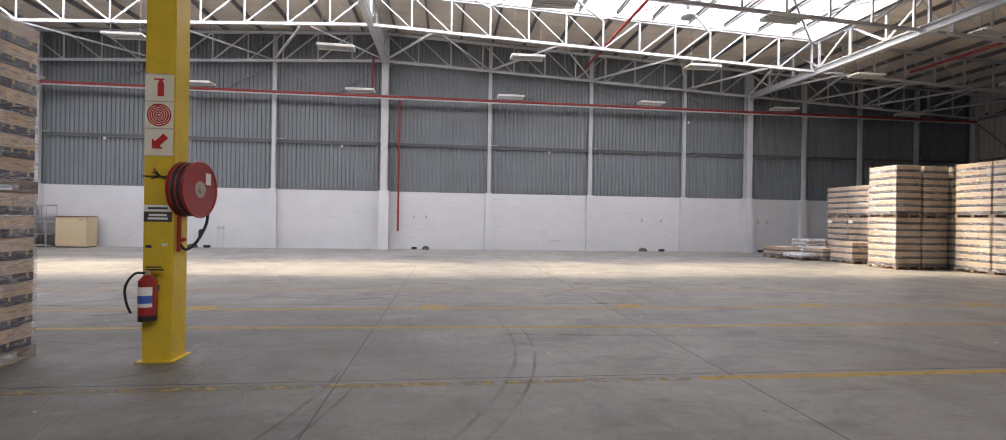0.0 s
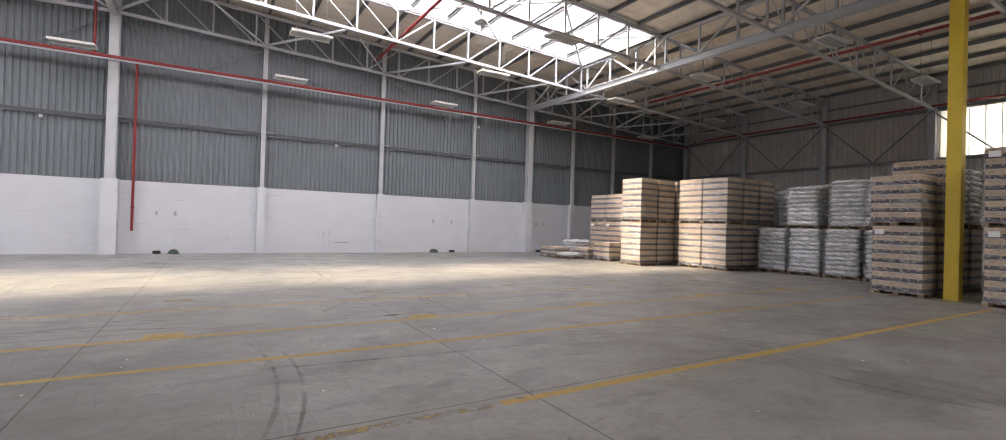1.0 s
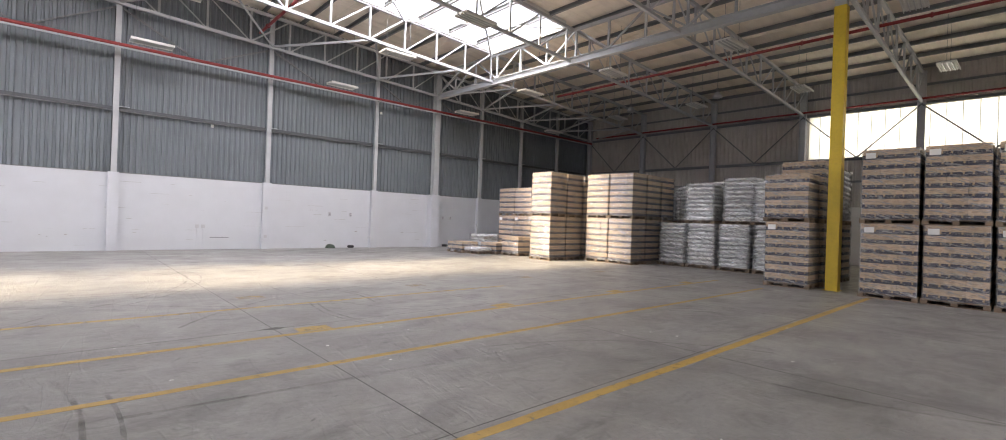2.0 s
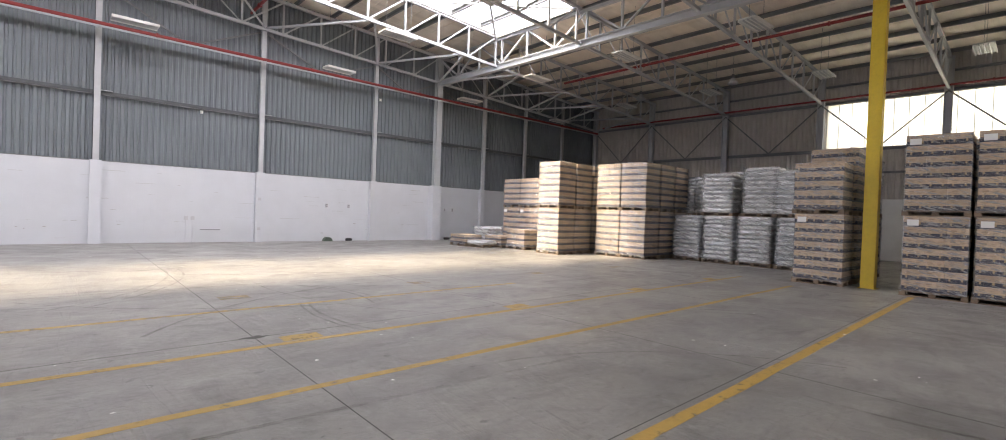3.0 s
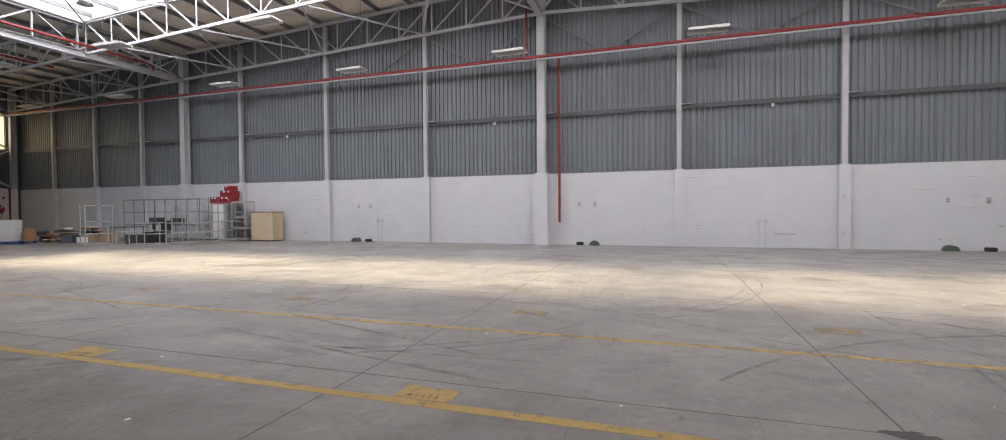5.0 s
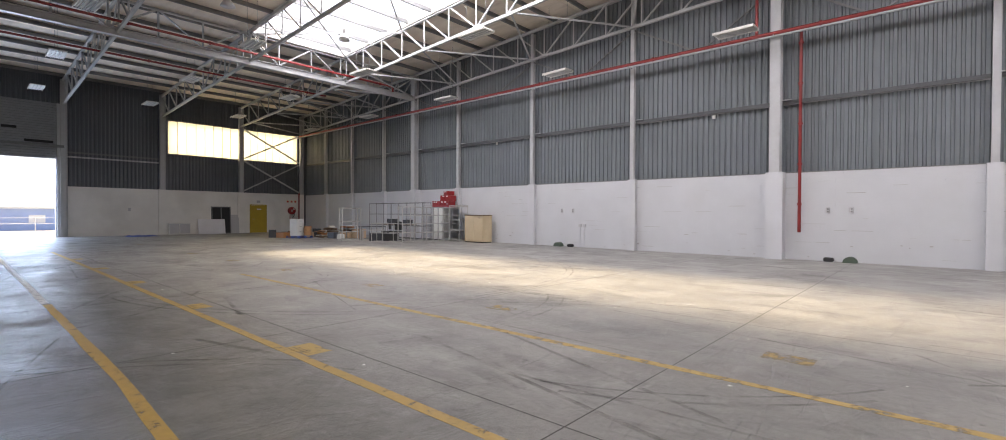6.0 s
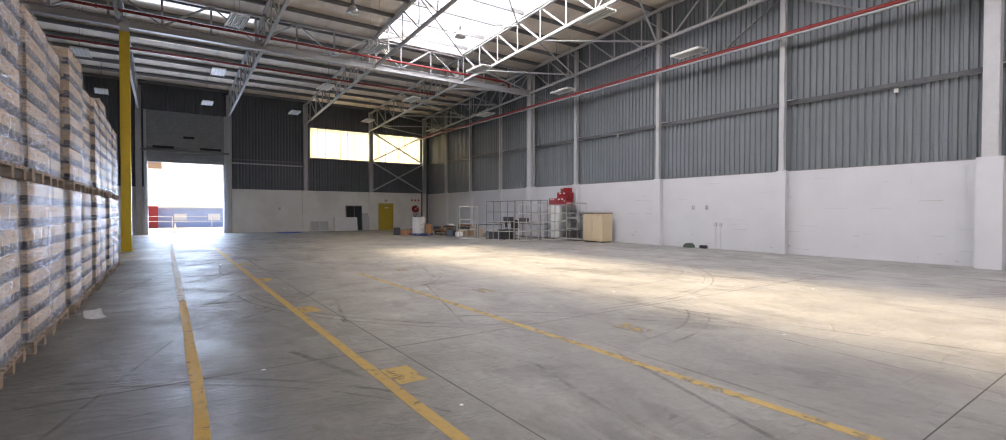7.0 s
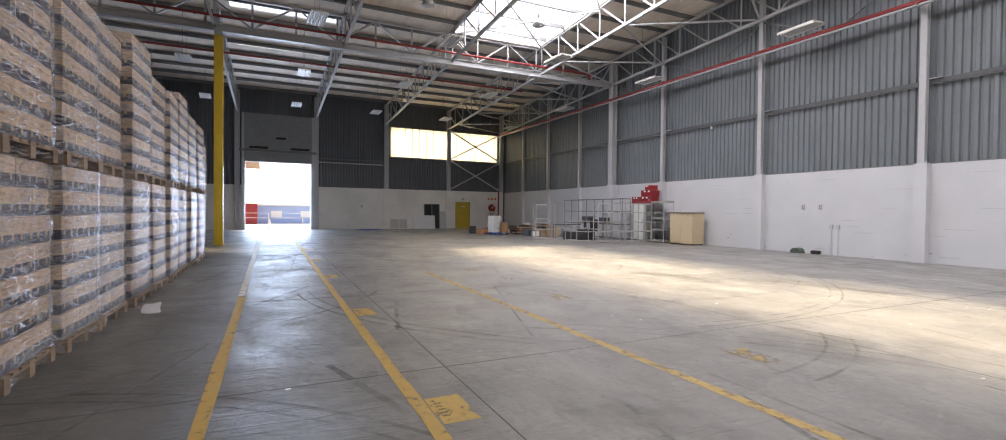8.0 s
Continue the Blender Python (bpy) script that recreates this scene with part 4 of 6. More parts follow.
def carton_load(layers, h, film, seed, label, group, note=False, wound=False):
    t = thing("pallet_load", label, "pallet load", group)
    pallet_under(t)
    me = carton_mesh(0.372, 0.326, h, "carton")
    rng = random.Random(seed)
    for k in range(layers):
        sx, sy = rng.uniform(-0.008, 0.008), rng.uniform(-0.008, 0.008)
        for i in range(3):
            for j in range(3):
                if i == 1 and j == 1 and k < layers - 1:
                    continue
                ob = new("carton", me)
                ob.parent = t
                ob.matrix_basis = pose((i - 1) * 0.376 + sx + rng.uniform(-0.002, 0.002), (j - 1) * 0.330 + sy + rng.uniform(-0.002, 0.002), 0.134 + k * h, 0, 0, rng.choice((0, 180)) + rng.uniform(-0.4, 0.4))
    if film:
        ob = new("stretch_film", film_mesh(1.15, 1.01, 0.02 if wound else 0.09, 0.136 + layers * h, seed, "stretch_film", M_WOUND if wound else M_WRAP))
        ob.parent = t
        ob["label"] = "clear wrinkled stretch film"
    if note:
        bm = bmesh.new()
        z = 0.134 + (layers - 0.9) * h
        box(bm, -0.5, -0.525, z, -0.29, -0.522, z + 0.14)
        part("paper_note", bm, M_PAPER, t, "white paper label")
    return t


def bag_load(layers, h, seed, label, group, rear=False):
    """layers of flat packs under grey-white film."""
    t = thing("wrapped_load", label, "pallet load", group)
    (pallet_joined if rear else pallet_under)(t)
    rng = random.Random(seed)
    for k in range(layers):
        bm = bmesh.new()
        lx, ly = 1.1 + rng.uniform(-0.05, 0.06), 0.94 + rng.uniform(-0.04, 0.05)
        box(bm, -lx / 2, -ly / 2, 0, lx / 2, ly / 2, h)
        bmesh.ops.bevel(bm, geom=list(bm.edges), offset=h * 0.28, segments=2, affect="EDGES")
        bmesh.ops.subdivide_edges(bm, edges=[e for e in bm.edges if e.calc_length() > 0.4], cuts=5, use_grid_fill=True)
        for v in bm.verts:
            v.co += Vector((rng.uniform(-0.012, 0.012), rng.uniform(-0.012, 0.012), rng.uniform(-0.006, 0.006)))
        ob = part("pack_layer", bm, M_GREYBAG, t, smooth=True)
        ob.matrix_basis = pose(rng.uniform(-0.015, 0.015), rng.uniform(-0.015, 0.015), 0.136 + k * h)
    ob = new("stretch_film", film_mesh(1.17, 1.0, 0.1, 0.15 + layers * h, seed, "stretch_film"))
    ob.parent = t
    ob["label"] = "clear wrinkled stretch film"
    return t


FILMED = "stacked brown cartons with dark bands under shiny film on a pallet"
SHORT = "short stack of brown banded cartons on a timber pallet"
GREY = "grey-white film-wrapped packs stacked on a timber pallet"

far_side = Matrix.Rotation(math.pi / 2, 4, "Z")  # short side turned to +y
to_west = Matrix.Rotation(-math.pi / 2, 4, "Z")  # front turned to -x
used = set()


def put(ob, x, y, z, turn, wobble):
    """the first call places the load itself, later ones a copy."""
    rng = random.Random(int(x * 131 + y * 977 + z * 37))
    m = Matrix.Translation((x, y, z)) @ turn @ pose(0, 0, 0, 0, 0, rng.uniform(-wobble, wobble))
    if ob in used:
        return copy_thing(ob, m)
    used.add(ob)
    ob.matrix_basis = m
    return ob


row_a = carton_load(7, 0.235, True, 1, FILMED, "loads beside the yellow column", wound=True)
row_b = carton_load(7, 0.235, True, 2, FILMED, "loads beside the yellow column", wound=True)
row_c = carton_load(8, 0.235, True, 3, FILMED, "loads beside the yellow column", wound=True)
H1 = 0.136 + 7 * 0.235
rear_w = rear_load(7, 0.235, 31, FILMED, "loads beside the yellow column", wound=True)
for i, x in enumerate([-4.95, -6.1, -7.3, -8.42, -9.66, -11.05, -12.22, -13.42, -14.75, -16.3]):
    step = (-0.02, 0.0, 0.03, 0.02, 0.06, 0.05, 0.09, 0.06, 0.1, 0.08)[i]
    lean = (0.0, -0.02, 0.0, 0.03, -0.03, 0.02, 0.0, -0.03, 0.03, 0.0)[i]
    put(rear_w, x, 3.58, 0, far_side, 0.8)
    put(rear_w, x, 3.58, H1, far_side, 0.8)
    put((row_a, row_b)[i % 2], x, 4.84 + step, 0, far_side, 1.6)
    put(row_c if i in (4, 7) else (row_b, row_a)[i % 2], x + lean, 4.84 + step - lean * 0.6, H1, far_side, 2.2)
for x in (-19.4, -20.7):
    put(rear_w, x, 4.5, 0, far_side, 1.0)
    put(rear_w, x, 4.5, H1, far_side, 1.0)

east_a = carton_load(7, 0.25, True, 5, FILMED, "loads along the east side", note=True)
east_b = carton_load(7, 0.25, True, 6, FILMED, "loads along the east side")
east_s = carton_load(5, 0.25, True, 7, SHORT, "loads along the east side")
H2 = 0.136 + 7 * 0.25
rear_e = rear_load(7, 0.25, 32, FILMED, "loads along the east side")
# the two nearest towers and the ones behind the yellow column
for y in (3.92, 2.68, 1.44, 0.2):
    put(east_a, 16.52, y, 0, to_west, 0.8)
    put(east_a, 16.52, y + 0.02, H2, to_west, 0.8)
    put(rear_e, 17.7, y, 0, to_west, 0.8)
    put(rear_e, 17.75, y, H2, to_west, 0.8)
put(east_a, 16.75, 6.3, 0, to_west, 0.8)
put(east_s, 16.75, 6.35, H2, to_west, 1.0)
put(east_b, 17.95, 6.25, 0, to_west, 0.8)
put(east_b, 17.95, 6.3, H2, to_west, 0.8)
# middle block
for y in (15.85,):
    for x in (16.5, 17.6, 18.75):
        put(east_b if x < 18 else rear_e, x, y, 0, to_west, 0.8)
        put(east_b if x < 18 else rear_e, x, y, H2 if x < 17 else H2 - 0.02, to_west, 0.8)
for y in (13.1, 14.28):
    for x in (18.4, 19.5, 20.65):
        put(east_b if x < 19 else rear_e, x, y, 0, to_west, 0.8)
        put(east_b if x < 19 else rear_e, x, y, H2, to_west, 0.8)
for y in (17.35, 18.5, 19.65):
    for x in (18.0, 19.1):
        put(east_a if x < 18.5 else rear_e, x, y, 0, to_west, 0.8)
        put(east_s, x, y, H2, to_west, 1.0)

grey_a = bag_load(10, 0.165, 11, GREY, "grey wrapped loads")
grey_b = bag_load(9, 0.165, 12, GREY, "grey wrapped loads")
grey_r = bag_load(10, 0.165, 13, GREY, "grey wrapped loads", True)
for i, y in enumerate((11.75, 10.5, 9.2, 7.9)):
    for x in (20.15, 21.3, 22.45):
        put(grey_a, x, y, 0, to_west, 1.0)
        if not (x < 21 and i == 0):
            put(grey_b if (i + int(x)) % 2 else grey_a, x + (0.12 if x < 21 else 0.4), y + (0.15 if i % 2 else -0.1), 1.79, to_west, 2.0)
# more towers fill the corner behind
for x in (24.2, 25.4):
    for y in (8.0, 9.3, 10.6, 11.9, 13.2, 14.5):
        put(grey_r, x, y, 0, to_west, 1.0)
        put(grey_r, x, y, 1.79, to_west, 1.0)
for x in (18.95, 20.15):
    for y in (6.3, 3.92, 2.68):
        put(rear_e, x, y, 0, to_west, 1.0)
        put(grey_r, x, y, H2, to_west, 1.0)

# low part loads in front of the corner
low_a = carton_load(3, 0.25, True, 15, "low film-wrapped carton load on a timber pallet", "low part loads")
low_b = carton_load(2, 0.2, True, 16, "single layer of cartons on a timber pallet", "low part loads")
low_h = bag_load(1, 0.16, 18, "thin grey wrapped packs on a timber pallet", "low part loads")
low_g = bag_load(5, 0.15, 17, "low grey wrapped packs on a timber pallet", "low part loads")
put(low_a, 16.85, 18.1, 0, to_west, 2)
put(low_b, 16.6, 19.35, 0, to_west, 3)
put(low_g, 16.9, 20.65, 0, to_west, 4)
put(low_b, 15.5, 20.6, 0, to_west, 6)
put(low_g, 17.95, 21.0, 0, to_west, 3)
put(low_h, 15.65, 19.6, 0, to_west, 5)


# ---- pipes ----
def pipe_run(label, *runs, r=0.055, hang=None):
    t = thing("fire_pipe", label, "pipe", "fire pipes")
    for p, q in runs:
        bar("pipe", p, q, 2 * r, 2 * r, M_RED, t, "tube")
        if hang:
            n = int((Vector(q) - Vector(p)).length / hang)
            for k in range(n + 1):
                c = Vector(p).lerp(Vector(q), (k + 0.3) / (n + 1))
                bm = bmesh.new()
                ring(bm, c - (Vector(q) - Vector(p)).normalized() * 0.03, c + (Vector(q) - Vector(p)).normalized() * 0.03, r * 1.45, 12)
                part("coupling", bm, M_RED, t)
    return t


pipe_run("long red painted fire main along the wall", ((XL + 0.3, 24.05, 7.57), (XR - 0.3, 24.05, 7.57)), r=0.065, hang=6.0)
for x in ALL:
    tagged(bar("pipe_bracket", (x, 24.4, 7.49), (x, 23.97, 7.49), 0.05, 0.05, M_STEEL, None, "angle"), "small steel bracket carrying the red pipe", "bracket", "pipe brackets")
pipe_run("red painted drop pipe down the wall", ((-2.47, 24.38, 7.57), (-2.47, 24.38, 0.92)), ((-2.47, 24.38, 7.57), (-2.47, 24.05, 7.57)), r=0.05, hang=1.6)
pipe_run("red riser pipe from the wall main", ((-3.75, 24.1, 7.57), (-3.75, 24.1, 9.6)), r=0.05)
pipe_run("red sprinkler pipe below the roof", ((6.72, 23.7, 9.2), (6.72, 2.0, 9.2)), r=0.06, hang=4.0)
pipe_run("red pipe along the girder", ((-22.55, 22.6, 8.78), (-22.55, -6.0, 8.78)), ((-22.55, 22.6, 8.78), (-22.55, 22.6, 8.5)), hang=3.0)
pipe_run("red sprinkler pipe below the roof", ((-26.3, 20.5, 8.45), (-26.3, -6.0, 8.45)), r=0.05, hang=4.0)
pipe_run("red sprinkler pipe below the roof", ((20.9, 19.5, 8.6), (20.9, -6.0, 8.6)), r=0.06, hang=4.0)
pipe_run("red pipe across the end wall", ((XR - 0.4, 23.5, 7.9), (XR - 0.4, -4.0, 7.9)), r=0.05, hang=5.0)


# ---- lamps ----
def housing_mesh():
    bm = bmesh.new()
    box(bm, -0.65, -0.26, 0.05, 0.65, 0.26, 0.09)
    box(bm, -0.65, -0.28, 0.0, 0.65, -0.26, 0.09)
    box(bm, -0.65, 0.26, 0.0, 0.65, 0.28, 0.09)
    return mesh_of(bm, "housing", M_WHITEMETAL)


HOUSING = housing_mesh()


def ceiling_light(x, y, z, turn, drop):
    t = thing("ceiling_light", "white four-tube ceiling light hanging on wires, unlit", "ceiling light", "hanging tube lights", at=pose(x, y, z, 0, 0, turn))
    ob = new("housing", HOUSING)
    ob.parent = t
    for k in range(4):
        yy = -0.19 + 0.127 * k
        bar("tube", (-0.6, yy, 0.03), (0.6, yy, 0.03), 0.03, 0.03, M_PAPER, t, "tube")
        if k < 3:
            bar("reflector", (-0.64, yy + 0.063, 0.025), (0.64, yy + 0.063, 0.025), 0.02, 0.05, M_LOUVRE, t)
    for xx in (-0.5, 0.5):
        bar("wire", (xx, 0, 0.09), (xx, 0, drop), 0.01, 0.01, M_STEEL_DARK, t)


for x in (-33.4, -26.0, -18.7, -11.45, -4.2, 3.0, 10.2, 17.5, 24.8):
    for y in (23.25, 18.2, 13.4, 8.6, 3.8):
        z = min(7.85, chord_z(x) - 0.2) if y < 22 else min(7.58, chord_z(x) - 0.3)
        ceiling_light(x, y, z, random.Random(int(x * 10 + y)).uniform(-4, 4), roof_z(x) - z + (0.06 if 15.45 < y < 19.6 else -0.02))


def high_bay():
    t = thing("high_bay_lamp", "grey bell-shaped high bay lamp hanging from the roof", "pendant lamp", "high bay lamps")
    bm = bmesh.new()
    ring(bm, (0, 0, 0), (0, 0, 0.2), 0.25, 20, 0.14)
    ring(bm, (0, 0, 0.2), (0, 0, 0.28), 0.14, 20, 0.07)
    part("shade", bm, M_LOUVRE, t, smooth=True)
    bm = bmesh.new()
    ring(bm, (0, 0, 0.28), (0, 0, 0.46), 0.06, 12)
    part("gear_housing", bm, M_STEEL_DARK, t)
    bar("cord", (0, 0, 0.46), (0, 0, 1.6), 0.015, 0.015, M_STEEL_DARK, t)
    return t


bell = high_bay()
for k, (x, y) in enumerate(((8.5, 16.2), (24.9, 12.4), (24.9, 17.4), (-17.9, 16.8), (-18.0, 12.3))):
    m = pose(x, y, chord_z(x) + 0.1)
    if k:
        copy_thing(bell, m)
    else:
        bell.matrix_basis = m


# ---- on the nearest yellow column ----
M_SIGN = material("sign_board", (0.78, 0.76, 0.62), 0.5, grain=(9, 0.08))
M_SIGNRED = material("sign_red", (0.55, 0.03, 0.03), 0.5, grain=(9, 0.1))
M_GREYDARK = material("dark_sign", (0.05, 0.055, 0.065), 0.5, grain=(9, 0.1))
M_REDGLOSS = material("red_enamel", (0.34, 0.025, 0.022), 0.3, grain=(5, 0.2), coat=0.4)
M_BLUE = material("blue_label", (0.06, 0.12, 0.45), 0.5, grain=(9, 0.1))
M_CHROME = material("dull_brass", (0.5, 0.45, 0.38), 0.35, metal=0.8, grain=(9, 0.2))
M_OUTLETPALE = material("worn_hub", (0.5, 0.42, 0.4), 0.5, grain=(12, 0.4))
CX, CY = -3.05, 5.26
FY = CY - 0.15            # face of the column towards the open floor


def ring_shape(bm, cx, cz, r0, r1, y, n=28):
    a = [[bm.verts.new((cx + r * math.cos(6.2832 * i / n), y, cz + r * math.sin(6.2832 * i / n))) for i in range(n)] for r in (r0, r1)]
    for i in range(n):
        bm.faces.new((a[0][i], a[0][(i + 1) % n], a[1][(i + 1) % n], a[1][i]))


def safety_sign(cx, fy, cz, size, pictogram):
    s = thing("safety_sign", {"bottle": "square fire extinguisher sign, red on cream", "coil": "square hose reel sign, red spiral on cream", "arrow": "square sign with a red arrow pointing down"}[pictogram], "sign", "fire signs")
    h = size / 2
    bm = bmesh.new()
    box(bm, cx - h, fy - 0.006, cz - h, cx + h, fy, cz + h)
    part("board", bm, M_SIGN, s)
    bm = bmesh.new()
    y = fy - 0.008
    u = size / 0.29
    if pictogram == "bottle":
        box(bm, cx - 0.02 * u, y, cz - 0.09 * u, cx + 0.045 * u, fy - 0.006, cz + 0.06 * u)
        box(bm, cx - 0.005 * u, y, cz + 0.06 * u, cx + 0.03 * u, fy - 0.006, cz + 0.09 * u)
        box(bm, cx - 0.06 * u, y, cz + 0.085 * u, cx + 0.05 * u, fy - 0.006, cz + 0.1 * u)
    elif pictogram == "coil":
        for k in range(5):
            ring_shape(bm, cx, cz, (0.012 + 0.024 * k) * u, (0.028 + 0.024 * k) * u, y)
        box(bm, cx - 0.06 * u, y, cz + 0.1 * u, cx, fy - 0.006, cz + 0.118 * u)
    else:
        m = Matrix.Translation((cx, 0, cz)) @ Matrix.Rotation(radians(-45), 4, "Y")
        for q in (((-0.1, 0.0), (-0.02, -0.08), (-0.02, 0.08)), ((-0.03, -0.035), (0.1, -0.035), (0.1, 0.035), (-0.03, 0.035))):
            bm.faces.new([bm.verts.new(m @ Vector((a * u, 0, b * u)) + Vector((0, y, 0))) for a, b in q])
    part("pictogram", bm, M_SIGNRED, s, "red pictogram")
    for z in (cz - h, cz + h):
        bar("edge_strip", (cx - h, fy - 0.007, z), (cx + h, fy - 0.007, z), 0.006, 0.008, M_STEEL, s)


for z, kind in ((2.93, "bottle"), (2.64, "coil"), (2.35, "arrow")):
    safety_sign(CX, FY, z, 0.285, kind)

notice = thing("notice_plate", "white and black notice plate with unreadable lines", "notice")
for name, z0, z1, mat in (("upper_plate", 1.61, 1.68, M_PAPER), ("lower_plate", 1.5, 1.605, M_GREYDARK)):
    bm = bmesh.new()
    box(bm, CX - 0.14, FY - 0.004, z0, CX + 0.14, FY, z1)
    part(name, bm, mat, notice)
for z, w, mat in ((1.645, 0.1, M_GREYDARK), (1.572, 0.09, M_PAPER), (1.535, 0.1, M_PAPER)):
    bm = bmesh.new()
    box(bm, CX - w, FY - 0.006, z - 0.011, CX + w, FY - 0.004, z + 0.011)
    part("text_bar", bm, mat, notice)

strap = thing("tie_wire", "thin dark wire tied round the yellow column", "wire")
for a, b in (((CX - 0.155, FY - 0.006), (CX + 0.155, FY - 0.006)), ((CX - 0.156, FY - 0.006), (CX - 0.156, CY + 0.156)), ((CX + 0.156, FY - 0.006), (CX + 0.156, CY + 0.156))):
    bar("wire", (*a, 1.985), (*b, 1.985), 0.012, 0.012, M_BLACK, strap)
rngk = random.Random(8)
for k in range(8):
    bar("wire_end", (CX + 0.02, FY - 0.012, 1.99), (CX + 0.02 + rngk.uniform(-0.09, 0.09), FY - 0.03, 1.99 + rngk.uniform(-0.07, 0.08)), 0.009, 0.009, M_BLACK, strap)


def tube_along(bm, pts, r, seg=8):
    P = [Vector(p) for p in pts]
    closed = (P[0] - P[-1]).length < 1e-4
    if closed:
        P = P[:-1]
    loops, up = [], None
    for i, p in enumerate(P):
        if closed:
            d = (P[(i + 1) % len(P)] - P[i - 1]).normalized()
        else:
            d = (P[min(i + 1, len(P) - 1)] - P[max(i - 1, 0)]).normalized()
        if up is None:
            up = d.orthogonal().normalized()
        up = (up - d * up.dot(d)).normalized()
        side = d.cross(up)
        loops.append([bm.verts.new(p + r * (math.cos(6.28319 * k / seg) * up + math.sin(6.28319 * k / seg) * side)) for k in range(seg)])
    pairs = list(zip(loops, loops[1:]))
    if closed:
        pairs.append((loops[-1], loops[0]))
    else:
        bm.faces.new(loops[0][::-1])
        bm.faces.new(loops[-1])
    for a, b in pairs:
        for k in range(seg):
            j = (k + 1) % seg
            bm.faces.new((a[k], a[j], b[j], b[k]))


def smooth_path(pts, n=6):
    """points on a Catmull-Rom curve."""
    out = []
    P = [Vector(p) for p in pts]
    P = [2 * P[0] - P[1]] + P + [2 * P[-1] - P[-2]]
    for i in range(1, len(P) - 2):
        for k in range(n):
            t = k / n
            a, b, c, d = P[i - 1], P[i], P[i + 1], P[i + 2]
            out.append(0.5 * (2 * b + (c - a) * t + (2 * a - 5 * b + 4 * c - d) * t * t + (3 * b - a - 3 * c + d) * t ** 3))
    return out + [P[-2]]


def hose_reel(m, r=0.3):
    """a red drum with side plates, wound hose, hub and hanging nozzle; its axis is local x."""
    t = thing("hose_reel", "red fire hose reel with black hose and hanging nozzle", "hose reel", "hose reels", at=m)
    for x0, x1, rr, name, mat in ((0.03, 0.045, r, "side_plate", M_REDGLOSS), (0.195, 0.21, r, "side_plate", M_REDGLOSS), (0.045, 0.195, r * 0.93, "wound_hose", M_BLACK)):
        bm = bmesh.new()
        ring(bm, (x0, 0, 0), (x1, 0, 0), rr, 40)
        part(name, bm, mat, t)
    for k in range(7):
        bm = bmesh.new()
        x = 0.06 + 0.02 * k
        tube_along(bm, [(x, r * 0.93 * math.cos(math.tau * i / 40), r * 0.93 * math.sin(math.tau * i / 40)) for i in range(41)], 0.014, 6)
        part("hose_turn", bm, M_REDGLOSS if k % 3 == 0 else M_BLACK, t)
    bm = bmesh.new()
    tube_along(bm, [(0.21, r * math.cos(math.tau * i / 40), r * math.sin(math.tau * i / 40)) for i in range(41)], 0.012, 6)
    part("rolled_rim", bm, M_REDGLOSS, t, smooth=True)
    bm = bmesh.new()
    ring(bm, (0.21, 0, 0), (0.216, 0, 0), r * 0.3, 28)
    part("hub_plate", bm, M_OUTLETPALE, t, "worn pale hub label")
    bm = bmesh.new()
    ring(bm, (-0.02, 0, 0), (0.24, 0, 0), 0.045, 14)
    part("hub", bm, M_CHROME, t)
    bm = bmesh.new()
    box(bm, 0.2105, 0.1, 0.06, 0.214, 0.19, 0.19)
    part("maker_label", bm, M_PAPER, t, "white label")
    bm = bmesh.new()
    tube_along(bm, smooth_path([(0.14, r * 0.85, -0.12), (0.16, 0.22, -0.34), (0.18, 0.1, -0.48), (0.15, 0.02, -0.6), (0.1, -0.06, -0.66), (0.06, -0.1, -0.6)]), 0.016)
    part("hose_end", bm, M_BLACK, t, smooth=True)
    bm = bmesh.new()
    tube_along(bm, [(0.05, -0.1, -0.3), (0.05, -0.1, -0.68)], 0.022, 10)
    ring(bm, (0.05, -0.1, -0.55), (0.12, -0.1, -0.55), 0.02, 10)
    part("feed_pipe", bm, M_REDGLOSS, t)
    bm = bmesh.new()
    ring(bm, (0.17, 0.1, -0.46), (0.19, 0.04, -0.53), 0.03, 10, 0.016)
    part("nozzle", bm, M_BLACK, t)
    return t


hose_reel(pose(CX + 0.14, CY + 0.02, 1.86, 0, 0, -6), 0.305)

ext = thing("fire_extinguisher", "red fire extinguisher with blue and white label and black base", "fire extinguisher")
ex, ey, ez = CX - 0.035, FY - 0.1, 0.465
bm = bmesh.new()
ring(bm, (ex, ey, ez + 0.06), (ex, ey, ez + 0.42), 0.085, 28)
ring(bm, (ex, ey, ez + 0.42), (ex, ey, ez + 0.48), 0.085, 28, 0.035)
part("cylinder", bm, M_REDGLOSS, ext, smooth=False)
bm = bmesh.new()
ring(bm, (ex, ey, ez), (ex, ey, ez + 0.065), 0.083, 28)
part("base_ring", bm, M_BLACK, ext)
for z0, z1, mat, name in ((0.15, 0.36, M_PAPER, "label_sheet"), (0.19, 0.27, M_BLUE, "blue_panel")):
    bm = bmesh.new()
    d = 0.0865 if mat is M_PAPER else 0.0875
    pts = [(ex + d * math.cos(a), ey + d * math.sin(a)) for a in [radians(-165 + 12 * k) for k in range(12)]]
    for p, q in zip(pts, pts[1:]):
        bm.faces.new([bm.verts.new(v) for v in ((*p, ez + z0), (*q, ez + z0), (*q, ez + z1), (*p, ez + z1))])
    part(name, bm, mat, ext)
bm = bmesh.new()
ring(bm, (ex, ey, ez + 0.48), (ex, ey, ez + 0.53), 0.022, 14)
part("valve", bm, M_CHROME, ext)
bm = bmesh.new()
